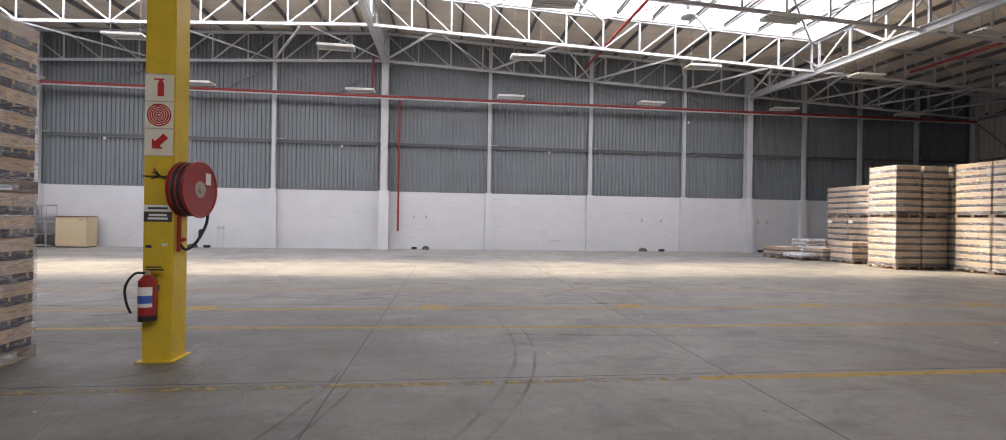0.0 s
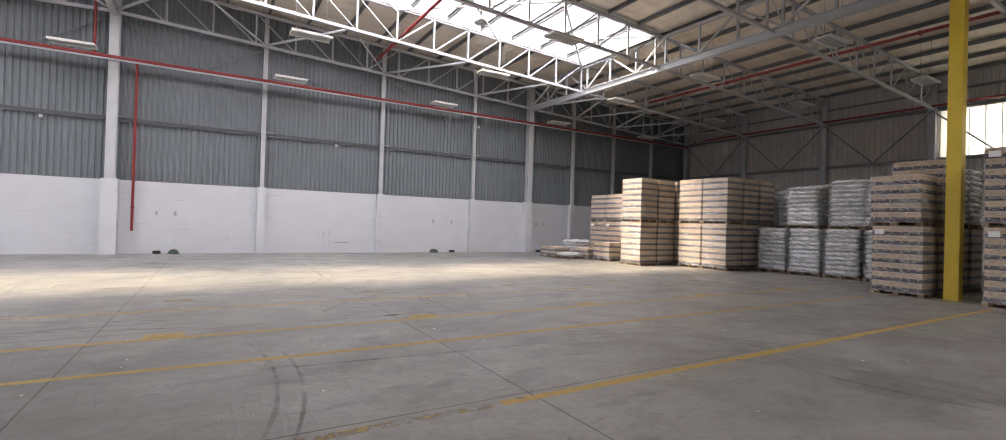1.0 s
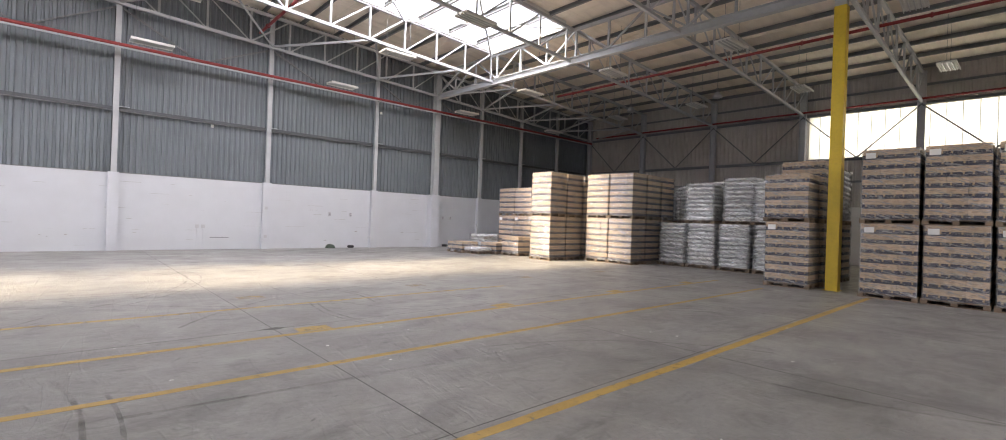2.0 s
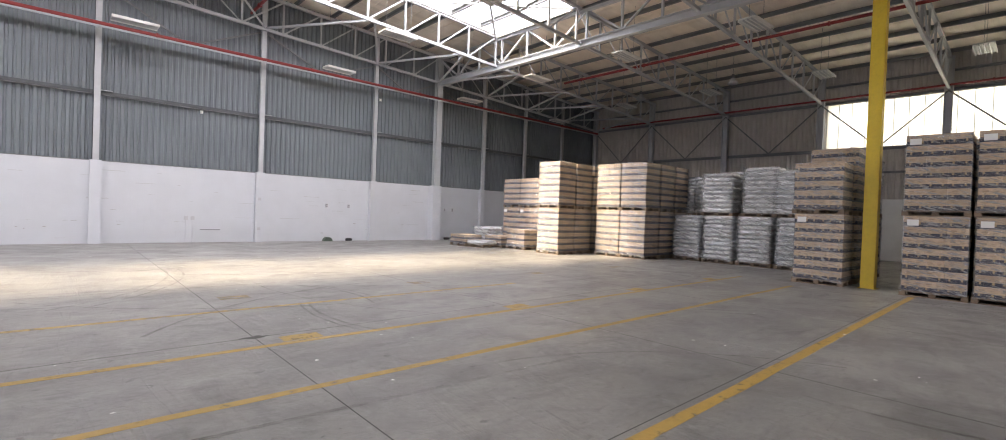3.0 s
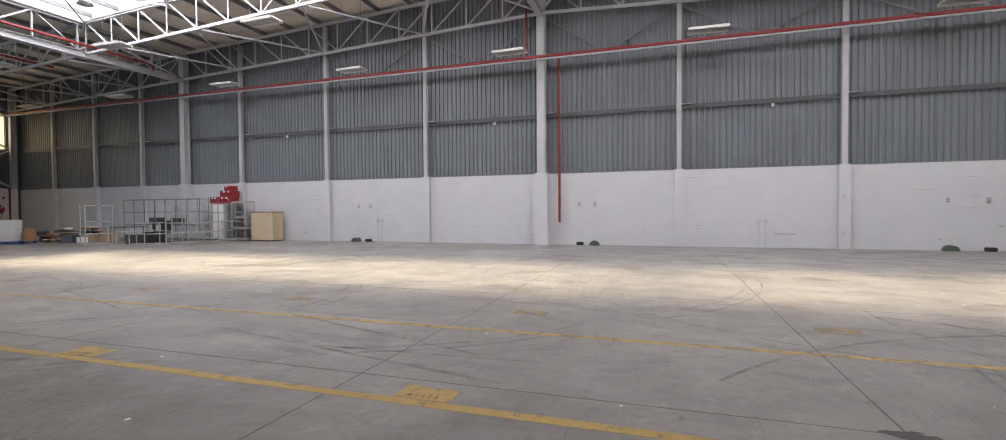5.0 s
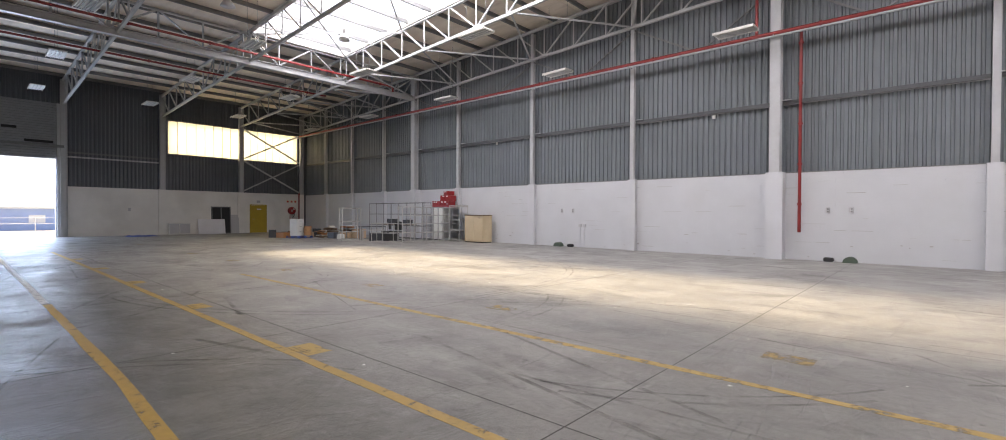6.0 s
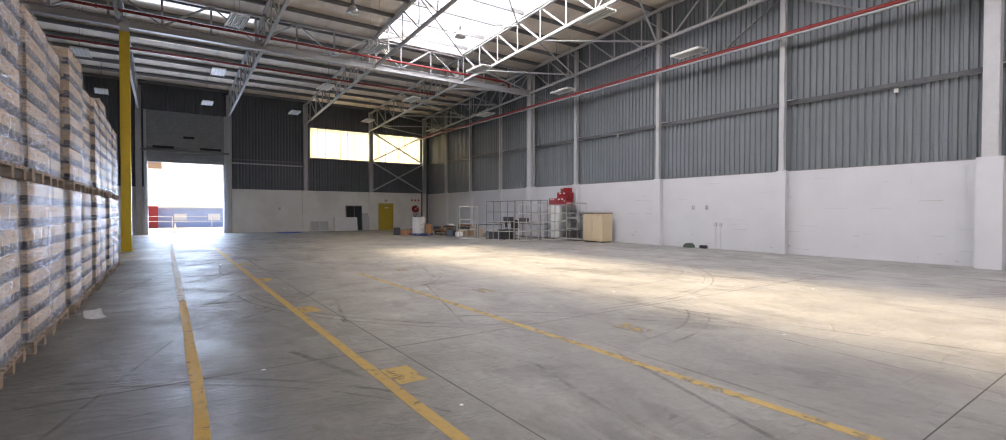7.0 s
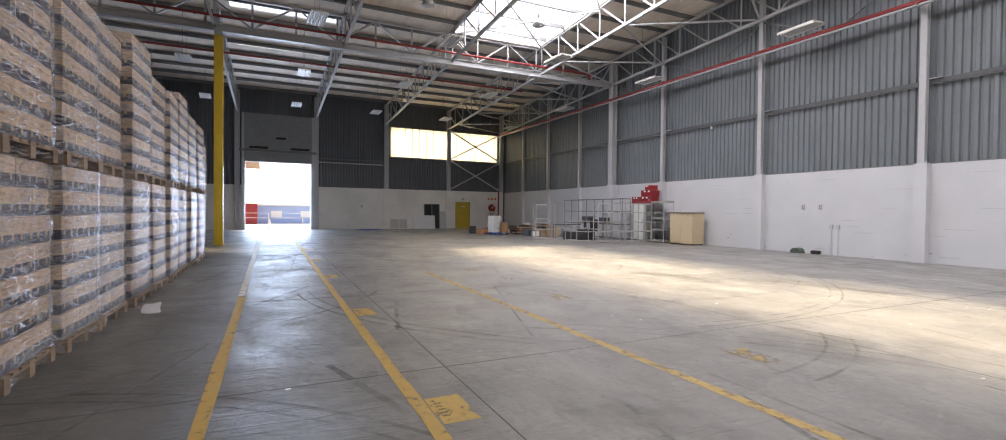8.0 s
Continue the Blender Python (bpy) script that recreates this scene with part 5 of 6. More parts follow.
box(bm, ex - 0.02, ey - 0.012, ez + 0.525, ex + 0.15, ey + 0.012, ez + 0.54)
box(bm, ex - 0.02, ey - 0.012, ez + 0.555, ex + 0.13, ey + 0.012, ez + 0.567)
part("handle", bm, M_BLACK, ext)
bm = bmesh.new()
tube_along(bm, smooth_path([(ex - 0.02, ey, ez + 0.5), (ex - 0.12, ey - 0.02, ez + 0.49), (ex - 0.2, ey - 0.03, ez + 0.36), (ex - 0.19, ey - 0.03, ez + 0.2), (ex - 0.15, ey - 0.02, ez + 0.08)]), 0.013)
part("hose", bm, M_BLACK, ext, smooth=True)
bm = bmesh.new()
box(bm, ex - 0.06, ey + 0.07, ez + 0.3, ex + 0.06, FY, ez + 0.36)
part("wall_bracket", bm, M_STEEL_DARK, ext)
for dx, dz in ((-0.09, 1.22), (0.07, 1.24)):
    bm = bmesh.new()
    box(bm, CX + dx - 0.03, FY - 0.003, dz, CX + dx + 0.03, FY, dz + 0.03)
    solid("sticker", bm, M_PAPER if dx > 0 else M_GREYDARK, "small torn sticker on the yellow column", "sticker", "stickers")


# ---- long wall: fittings ----
WF = YN - 0.013
M_OUTLET = material("outlet_grey", (0.5, 0.5, 0.52), 0.5, grain=(9, 0.1))
M_GREENBLACK = material("green_cap", (0.07, 0.10, 0.075), 0.6, grain=(9, 0.2))
for x in (-12.08, -11.47, -1.7, -1.07, 10.35, 11.42, 17.01, 17.53):
    t = thing("wall_socket", "small grey double socket on the white wall", "socket", "wall sockets")
    bm = bmesh.new()
    box(bm, x - 0.055, WF - 0.05, 1.56, x + 0.055, WF, 1.74)
    bmesh.ops.bevel(bm, geom=list(bm.edges), offset=0.01, segments=1, affect="EDGES")
    part("box", bm, M_OUTLET, t)
    for z in (1.61, 1.69):
        bm = bmesh.new()
        ring(bm, (x, WF - 0.053, z), (x, WF - 0.049, z), 0.028, 12)
        part("socket_face", bm, M_STEEL_DARK, t)
for x0, x1, z in ((-11.08, -10.86, 0.97), (4.82, 5.04, 0.95), (-24.6, -24.4, 1.0)):
    for x in (x0, x1):
        t = thing("conduit_box", "grey switch box with a conduit down to the floor", "socket", "conduit boxes")
        bm = bmesh.new()
        box(bm, x - 0.06, WF - 0.06, z - 0.07, x + 0.06, WF, z + 0.08)
        part("box", bm, M_OUTLET, t)
        bar("conduit", (x, WF - 0.025, 0), (x, WF - 0.025, z - 0.07), 0.03, 0.03, M_WHITE, t, "tube")
for k, x in enumerate((-12.17, -1.08, 10.38, 17.58)):
    bm = bmesh.new()
    ring(bm, (x, WF - 0.3, 0.0), (x, WF, 0.0), 0.19, 20)
    bmesh.ops.bisect_plane(bm, geom=list(bm.verts) + list(bm.edges) + list(bm.faces), plane_co=(0, 0, 0.001), plane_no=(0, 0, 1), clear_inner=True)
    solid("floor_cap", bm, M_GREENBLACK, "dark green half-round cap at the foot of the wall", "cap", "floor caps")
for x in (-11.53, -1.65, 11.43, 17.13):
    bm = bmesh.new()
    box(bm, x - 0.14, WF - 0.22, 0, x + 0.14, WF - 0.02, 0.13)
    bmesh.ops.bevel(bm, geom=list(bm.edges), offset=0.025, segments=2, affect="EDGES")
    solid("rubber_stop", bm, M_BLACK, "black rubber stop at the foot of the wall", "wheel stop", "rubber stops")
for x, z in ((-5.29, 5.12), (5.25, 5.13), (12.9, 7.0), (-16.2, 5.15)):
    bm = bmesh.new()
    box(bm, x - 0.05, YN - 0.06, z - 0.06, x + 0.05, YN, z + 0.06)
    solid("sensor_box", bm, M_WHITEMETAL, "small white sensor box on the wall rail", "sensor", "wall sensors")
# scuffs where the paint has gone: thin bare patches of block
M_BARE = material("bare_block", (0.42, 0.41, 0.40), 0.8, grain=(9, 0.3))
rng = random.Random(31)
bm = bmesh.new()
for i in range(90):
    x = rng.uniform(-17, 16)
    z = 0.2 * rng.randint(1, 13) + rng.uniform(-0.006, 0.006)
    l = rng.uniform(0.08, 0.7)
    box(bm, x, YN - 0.0145, z, x + l, YN - 0.006, z + rng.uniform(0.004, 0.014))
for i in range(26):
    x, z = rng.uniform(-17, 16), rng.uniform(0.03, 0.9)
    box(bm, x, YN - 0.0145, z, x + rng.uniform(0.03, 0.16), YN - 0.006, z + rng.uniform(0.01, 0.04))
solid("paint_scuffs", bm, M_BARE, "bare grey scuffs in the white wall paint", "scuff", kind="stuff")
part("conduit_run", (lambda b: (box(b, 5.3, YN - 0.03, 0.49, 6.0, YN - 0.01, 0.515), b)[1])(bmesh.new()), M_STEEL_DARK, wall_north)
for z in (0.5, 1.75):
    bm = bmesh.new()
    box(bm, 7.33, YN - 0.27, z, 7.45, YN - 0.23, z + 0.12)
    solid("junction_box", bm, M_OUTLET, "small grey junction box on a pilaster", "junction box", "junction boxes")


# ---- west end: shutter, door, fittings ----
M_SHUTTER = material("shutter_steel", (0.30, 0.32, 0.34), 0.45, metal=0.3, grain=(2, 0.2), spots=(6, 0.2, (0.15, 0.15, 0.16)))
sh = thing("roller_shutter", "grey steel roller shutter, half raised over an open doorway", "roller shutter", kind="structure")
z = ROLL_Z
while z < 7.75:
    bm = bmesh.new()
    box(bm, XL + 0.03, ROLL_Y0 - 0.05, z, XL + 0.05, ROLL_Y1 + 0.05, z + 0.125)
    box(bm, XL + 0.05, ROLL_Y0 - 0.05, z + 0.012, XL + 0.085, ROLL_Y1 + 0.05, z + 0.10)
    part("slat", bm, M_SHUTTER, sh)
    z += 0.14
for y in (ROLL_Y0 - 0.2, ROLL_Y1 + 0.06):
    bm = bmesh.new()
    box(bm, XL + 0.0, y, 0, XL + 0.16, y + 0.14, 7.75)
    part("guide_rail", bm, M_STEEL, sh)
bm = bmesh.new()
box(bm, XL + 0.09, ROLL_Y0 - 0.35, 5.2, XL + 0.3, ROLL_Y1 + 0.35, 5.34)
part("cross_beam", bm, M_STEEL_DARK, sh)
for y0, y1, zz in ((5.9, 7.0, 5.42), (8.4, 9.6, 5.42), (7.5, 8.1, 6.1)):
    bm = bmesh.new()
    box(bm, XL + 0.07, y0, zz, XL + 0.16, y1, zz + 0.14)
    part("motor_cover", bm, M_BLACK, sh)
bm = bmesh.new()
box(bm, XL - 0.2, ROLL_Y0 - 0.12, 0, XL + 0.012, ROLL_Y0 - 0.005, ROLL_Z)
box(bm, XL - 0.2, ROLL_Y1 + 0.005, 0, XL + 0.012, ROLL_Y1 + 0.12, ROLL_Z)
part("jamb", bm, M_STEEL, sh)

dr = thing("door_1", "plain yellow painted side door, closed", "door", kind="structure")
M_DOOR = material("yellow_door_paint", (0.50, 0.36, 0.03), 0.5, grain=(3, 0.15), spots=(8, 0.2, (0.3, 0.2, 0.03)))
bm = bmesh.new()
box(bm, XL + 0.014, 20.48, 0.01, XL + 0.05, 21.54, 2.03)
part("leaf", bm, M_DOOR, dr)
for y0, y1, z0, z1 in ((20.40, 20.47, 0, 2.11), (21.55, 21.62, 0, 2.11), (20.47, 21.55, 2.04, 2.11)):
    bm = bmesh.new()
    box(bm, XL + 0.014, y0, z0, XL + 0.07, y1, z1)
    part("frame", bm, M_DOOR, dr)
bar("handle", (XL + 0.09, 20.56, 1.02), (XL + 0.09, 20.72, 1.02), 0.025, 0.025, M_CHROME, dr, "tube")
bm = bmesh.new()
box(bm, XL + 0.05, 20.9, 1.72, XL + 0.056, 21.2, 1.8)
part("door_plate", bm, M_PAPER, dr, "small white plate")
bm = bmesh.new()
box(bm, XL + 0.014, 20.9, 2.24, XL + 0.03, 21.15, 2.42)
solid("exit_plate", bm, M_OUTLET, "small grey plate above the yellow door", "sign")
for y in (23.25, 23.55, 23.85):
    bm = bmesh.new()
    box(bm, XL + 0.014, y - 0.13, 2.28, XL + 0.025, y + 0.13, 2.52)
    s = solid("wall_sign", bm, M_SIGN, "small cream fire sign on the end wall", "sign", "end wall signs")
    bm = bmesh.new()
    box(bm, XL + 0.025, y - 0.07, 2.33, XL + 0.028, y + 0.06, 2.46)
    part("pictogram", bm, M_SIGNRED, s)
hose_reel(pose(XL + 0.01, 23.5, 1.68, 0, 0, 0), 0.28)
pipe_run("red standpipe in the corner", ((XL + 0.12, 24.1, 3.2), (XL + 0.12, 24.1, 1.0)), ((XL + 0.12, 24.1, 1.0), (XL + 0.12, 23.4, 1.0)), r=0.05)
for y0, y1, zz in ((10.2, 14.7, 4.72), (10.2, 14.7, 4.98)):
    tagged(bar("wall_rail", (XL + 0.05, y0, zz), (XL + 0.05, y1, zz), 0.07, 0.09, M_STEEL_DARK if zz > 4.8 else M_STEEL, None, "channel"), "steel rail across the dark end sheeting", "rail", "end wall rails")
for a, b, zz0, zz1 in ((19.9, 24.05, 3.1, 5.3), (19.9, 24.05, 5.45, 7.6)):
    for p, q in (((XL + 0.2, a, zz0), (XL + 0.2, b, zz1)), ((XL + 0.24, a, zz1), (XL + 0.24, b, zz0))):
        tagged(bar("cross_brace", p, q, 0.10, 0.10, M_STEEL, None, "angle"), "thin grey steel cross brace on the end wall", "brace", "cross braces")
bm = bmesh.new()
box(bm, XL + 0.014, 13.1, 1.55, XL + 0.07, 13.22, 1.75)
solid("switch_box", bm, M_OUTLET, "small grey switch box on the end wall", "switch")

# east end: rails and braces
for y0, y1 in zip((0.35, 5.2, 10.05, 14.9, 19.75), (5.2, 10.05, 14.9, 19.75, 24.3)):
    for zz, h in ((5.35, 0.16), (7.75, 0.14), (4.2, 0.1), (8.6, 0.1)):
        tagged(bar("wall_rail", (XR - 0.06, y0 + 0.15, zz), (XR - 0.06, y1 - 0.15, zz), 0.1, h, M_STEEL_DARK, None, "channel"), "dark steel rail across the end sheeting", "rail", "end wall rails")
    for ya in (y0, y1):
        tagged(bar("cross_brace", (XR - 0.2, ya, 7.7), (XR - 0.2, (y0 + y1) / 2, 5.4), 0.07, 0.07, M_STEEL_DARK, None, "angle"), "thin dark steel brace on the end wall", "brace", "cross braces")


# ---- west corner: shelving, cabinet and clutter ----
def frame_rack(name, x, y, turn, length, depth, height, bays, shelves, mat, label, decks=False):
    """an open slotted-angle rack."""
    t = thing(name, label, "shelving", "open racks", at=pose(x, y, 0, 0, 0, turn))
    for k in range(bays + 1):
        a = length * k / bays
        for b in (0, depth):
            bar("upright", (a, b, 0), (a, b, height), 0.038, 0.038, mat, t, "angle")
        for s in shelves:
            bar("cross_rail", (a, 0, s), (a, depth, s), 0.025, 0.032, mat, t, "angle")
    for s in shelves:
        for b in (0, depth):
            bar("long_rail", (0, b, s), (length, b, s), 0.025, 0.036, mat, t, "angle")
        if decks:
            bm = bmesh.new()
            box(bm, 0, 0, s + 0.03, length, depth, s + 0.045)
            part("shelf", bm, mat, t)
    return t


M_RACK = material("rack_paint", (0.42, 0.42, 0.40), 0.45, grain=(5, 0.15))
M_BEIGE = material("beige_cabinet_steel", (0.58, 0.47, 0.31), 0.4, grain=(3, 0.08), spots=(6, 0.12, (0.45, 0.36, 0.24)))
EMPTY = "open white angle-iron rack standing empty"
frame_rack("open_rack", -19.25, 20.85, 82, 2.85, 0.45, 1.84, 4, (0.05, 0.5, 0.95, 1.4, 1.82), M_RACK, EMPTY)
frame_rack("open_rack", -22.35, 19.3, 78, 1.0, 0.5, 1.78, 1, (0.05, 0.5, 1.05, 1.75), M_RACK, EMPTY)
frame_rack("open_rack", -22.1, 20.4, 60, 1.1, 0.5, 0.6, 1, (0.05, 0.57), M_RACK, "low white angle-iron frame beside the racks")
frame_rack("open_rack", -20.75, 20.05, 25, 1.25, 0.5, 1.0, 2, (0.05, 0.48, 0.97), M_RACK, "low white angle-iron frame beside the racks")
frame_rack("open_rack", -25.0, 22.7, 0, 5.2, 0.5, 2.12, 7, (0.1, 0.8, 1.45, 2.08), M_STEEL_DARK, "long grey angle-iron rack along the wall")
frame_rack("open_rack", -18.75, 23.6, 0, 0.8, 0.6, 1.95, 1, (0.08, 0.6, 1.15, 1.9), M_RACK, "tall narrow white rack with shelves", True)
frame_rack("open_rack", -19.38, 23.7, 0, 0.75, 0.55, 1.85, 1, (0.08, 0.5, 0.95, 1.4, 1.8), M_OUTLET, "tall grey shelf unit beside the wall", True)
frame_rack("open_rack", -21.15, 23.75, 0, 0.8, 0.5, 2.0, 1, (0.08, 0.55, 1.0, 1.5, 1.95), M_OUTLET, "tall grey shelf unit beside the wall", True)

cab = thing("steel_cabinet", "low beige steel cabinet with a sliding front", "cabinet", at=pose(-17.6, 23.62, 0) @ Matrix.Diagonal((0.84, 1, 1, 1)))
bm = bmesh.new()
box(bm, 0, 0.02, 0.05, 1.55, 0.7, 1.39)
part("body", bm, M_BEIGE, cab)
for x0, x1, yy in ((0.02, 0.78, 0.0), (0.77, 1.53, 0.01)):
    bm = bmesh.new()
    box(bm, x0, yy, 0.08, x1, yy + 0.012, 1.36)
    bmesh.ops.bevel(bm, geom=list(bm.edges), offset=0.004, segments=1, affect="EDGES")
    part("door", bm, M_BEIGE, cab)
bm = bmesh.new()
box(bm, -0.02, -0.02, 1.39, 1.57, 0.72, 1.43)
part("top", bm, material("cabinet_top", (0.2, 0.13, 0.08), 0.5, grain=(5, 0.2)), cab, "dark brown top")
bm = bmesh.new()
box(bm, 0.03, 0.04, 0, 1.52, 0.68, 0.05)
part("plinth", bm, M_BLACK, cab)
bar("handle", (1.2, -0.012, 1.28), (1.34, -0.012, 1.28), 0.02, 0.02, M_BLACK, cab)

wc = thing("white_cupboard", "tall narrow white cupboard among the racks", "cupboard", at=pose(-20.18, 23.72, 0))
bm = bmesh.new()
box(bm, 0, 0, 0.06, 0.75, 0.6, 1.84)
bmesh.ops.bevel(bm, geom=list(bm.edges), offset=0.015, segments=2, affect="EDGES")
part("body", bm, M_WHITEMETAL, wc)
bm = bmesh.new()
box(bm, 0.02, -0.02, 0.1, 0.73, -0.002, 1.8)
part("door", bm, M_WHITEMETAL, wc)
bar("handle", (0.66, -0.04, 0.8), (0.66, -0.04, 1.1), 0.02, 0.02, M_STEEL, wc)
bm = bmesh.new()
box(bm, 0.04, 0.04, 0, 0.71, 0.56, 0.06)
part("plinth", bm, M_BLACK, wc)

M_REDPLASTIC = material("red_plastic", (0.30, 0.015, 0.018), 0.35, grain=(5, 0.2))


def red_crate(x, y, z, rx, rz, lx, ly, h):
    """an open red plastic crate with slotted sides."""
    t = thing("plastic_crate", "red slotted plastic crate stacked on the racks", "crate", "red crates", at=pose(x, y, z, rx, 0, rz))
    bm = bmesh.new()
    box(bm, -lx / 2, -ly / 2, 0, lx / 2, ly / 2, 0.02)
    part("base", bm, M_REDPLASTIC, t)
    for s in (-1, 1):
        bm = bmesh.new()
        box(bm, -lx / 2, s * ly / 2 - 0.012, 0, lx / 2, s * ly / 2 + 0.012, h * 0.35)
        box(bm, -lx / 2, s * ly / 2 - 0.012, h * 0.7, lx / 2, s * ly / 2 + 0.012, h)
        for k in range(5):
            a = -lx / 2 + (lx - 0.09) * k / 4
            box(bm, a, s * ly / 2 - 0.011, h * 0.35, a + 0.09, s * ly / 2 + 0.011, h * 0.7)
        part("side", bm, M_REDPLASTIC, t)
        bm = bmesh.new()
        box(bm, s * lx / 2 - 0.012, -ly / 2, 0, s * lx / 2 + 0.012, ly / 2, h)
        part("end", bm, M_REDPLASTIC, t)
    bm = bmesh.new()
    for a in (-0.2, 0.15):
        box(bm, a * lx - 0.05, -ly / 2 - 0.016, h * 0.72, a * lx + 0.06, -ly / 2 - 0.0125, h * 0.93)
    part("paper_tag", bm, M_PAPER, t, "white paper tag")
    return t


red_crate(-19.35, 23.95, 1.86, 0, 4, 0.75, 0.5, 0.33)
red_crate(-20.0, 23.95, 1.86, 0, -5, 0.6, 0.5, 0.33)
red_crate(-19.3, 23.98, 2.195, 0, 10, 0.7, 0.48, 0.3)
red_crate(-19.25, 24.0, 2.51, 0, -20, 0.5, 0.42, 0.22)


def old_chair(x, y, turn):
    t = thing("office_chair", "old black office chair stored among the racks", "chair", "stored chairs", at=pose(x, y, 0, 0, 0, turn))
    for k in range(5):
        a = 1.2566 * k
        bar("foot", (0, 0, 0.1), (0.3 * math.cos(a), 0.3 * math.sin(a), 0.06), 0.04, 0.03, M_BLACK, t)
        bm = bmesh.new()
        ring(bm, (0.3 * math.cos(a) - 0.015, 0.3 * math.sin(a), 0.03), (0.3 * math.cos(a) + 0.015, 0.3 * math.sin(a), 0.03), 0.03, 10)
        part("castor", bm, M_BLACK, t)
    bar("post", (0, 0, 0.1), (0, 0, 0.45), 0.05, 0.05, M_STEEL_DARK, t, "tube")
    bm = bmesh.new()
    box(bm, -0.24, -0.23, 0.44, 0.24, 0.23, 0.53)
    bmesh.ops.bevel(bm, geom=list(bm.edges), offset=0.03, segments=2, affect="EDGES")
    part("seat", bm, M_BLACK, t)
    bm = bmesh.new()
    box(bm, -0.22, 0.2, 0.6, 0.22, 0.28, 1.05)
    bmesh.ops.bevel(bm, geom=list(bm.edges), offset=0.03, segments=2, affect="EDGES")
    part("backrest", bm, M_BLACK, t)
    bar("back_strut", (0, 0.2, 0.46), (0, 0.26, 0.62), 0.06, 0.02, M_STEEL_DARK, t)
    return t


for x, y, a in ((-21.4, 21.9, 150), (-20.6, 21.6, 240)):
    old_chair(x, y, a)


def old_desk(x, y, turn, mat, label):
    t = thing("desk", label, "desk", "stored desks", at=pose(x, y, 0, 0, 0, turn))
    bm = bmesh.new()
    box(bm, -0.7, -0.35, 0.72, 0.7, 0.35, 0.755)
    part("desktop", bm, mat, t)
    for s in (-1, 1):
        for q in (-1, 1):
            bar("leg", (s * 0.65, q * 0.3, 0), (s * 0.65, q * 0.3, 0.72), 0.04, 0.04, M_STEEL_DARK, t)
    return t


old_desk(-22.9, 21.5, 70, M_GREYDARK, "dark desk with steel legs stored in the corner")
old_desk(-25.6, 21.6, -15, M_OUTLET, "grey desk with steel legs stored in the corner")

# pallets with discarded things
M_BLUEP = material("blue_pallet_paint", (0.05, 0.10, 0.35), 0.6, grain=(6, 0.3))


def plain_pallet(x, y, z, turn, mat, label):
    t = thing("pallet", label, "pallet", "empty pallets", at=pose(x, y, z, 0, 0, turn))
    for k in range(3):
        yy = -0.45 + 0.45 * k
        bar("bottom_board", (-0.6, yy, 0.011), (0.6, yy, 0.011), 0.1, 0.022, mat, t)
        for j in range(3):
            xx = -0.54 + 0.54 * j
            bar("block", (xx - 0.06, yy, 0.061), (xx + 0.06, yy, 0.061), 0.1, 0.078, mat, t)
    for k in range(7):
        yy = -0.45 + 0.15 * k
        bar("deck_board", (-0.6, yy, 0.111), (0.6, yy, 0.111), 0.098, 0.022, mat, t)


plain_pallet(-27.6, 19.5, 0, 15, M_BLUEP, "blue painted timber pallet with discarded things on it")
plain_pallet(-27.0, 21.0, 0, -10, M_WOOD, "worn timber pallet heaped with scrap boards")
plain_pallet(-26.6, 22.3, 0, 12, M_WOOD, "worn timber pallet heaped with scrap boards")
plain_pallet(-29.3, 19.6, 0, 30, M_WOOD, "worn timber pallet lying on the floor")

wp = thing("filing_cabinet", "white three-drawer filing cabinet standing on a blue pallet", "cabinet", at=pose(-27.75, 19.45, 0.123, 0, 0, 25))
bm = bmesh.new()
box(bm, -0.25, -0.3, 0, 0.25, 0.3, 1.0)
part("body", bm, M_WHITEMETAL, wp)
for k in range(3):
    bm = bmesh.new()
    box(bm, 0.252, -0.28, 0.04 + 0.32 * k, 0.265, 0.28, 0.33 + 0.32 * k)
    d = part("drawer", bm, M_WHITEMETAL, wp)
    bar("handle", (0.27, -0.08, 0.24 + 0.32 * k), (0.27, 0.08, 0.24 + 0.32 * k), 0.02, 0.02, M_STEEL_DARK, wp)
dm = thing("drum", "brown fibre drum on the blue pallet", "drum", at=pose(-27.2, 19.85, 0.123))
bm = bmesh.new()
ring(bm, (0, 0, 0), (0, 0, 0.6), 0.22, 24)
part("body", bm, material("fibre_drum", (0.38, 0.2, 0.09), 0.6, grain=(5, 0.2)), dm)
for z in (0.0, 0.58):
    bm = bmesh.new()
    ring(bm, (0, 0, z), (0, 0, z + 0.03), 0.228, 24)
    part("hoop", bm, M_STEEL_DARK, dm)
rng = random.Random(77)
M_ORANGE = material("orange_board", (0.5, 0.22, 0.08), 0.6, grain=(5, 0.2))
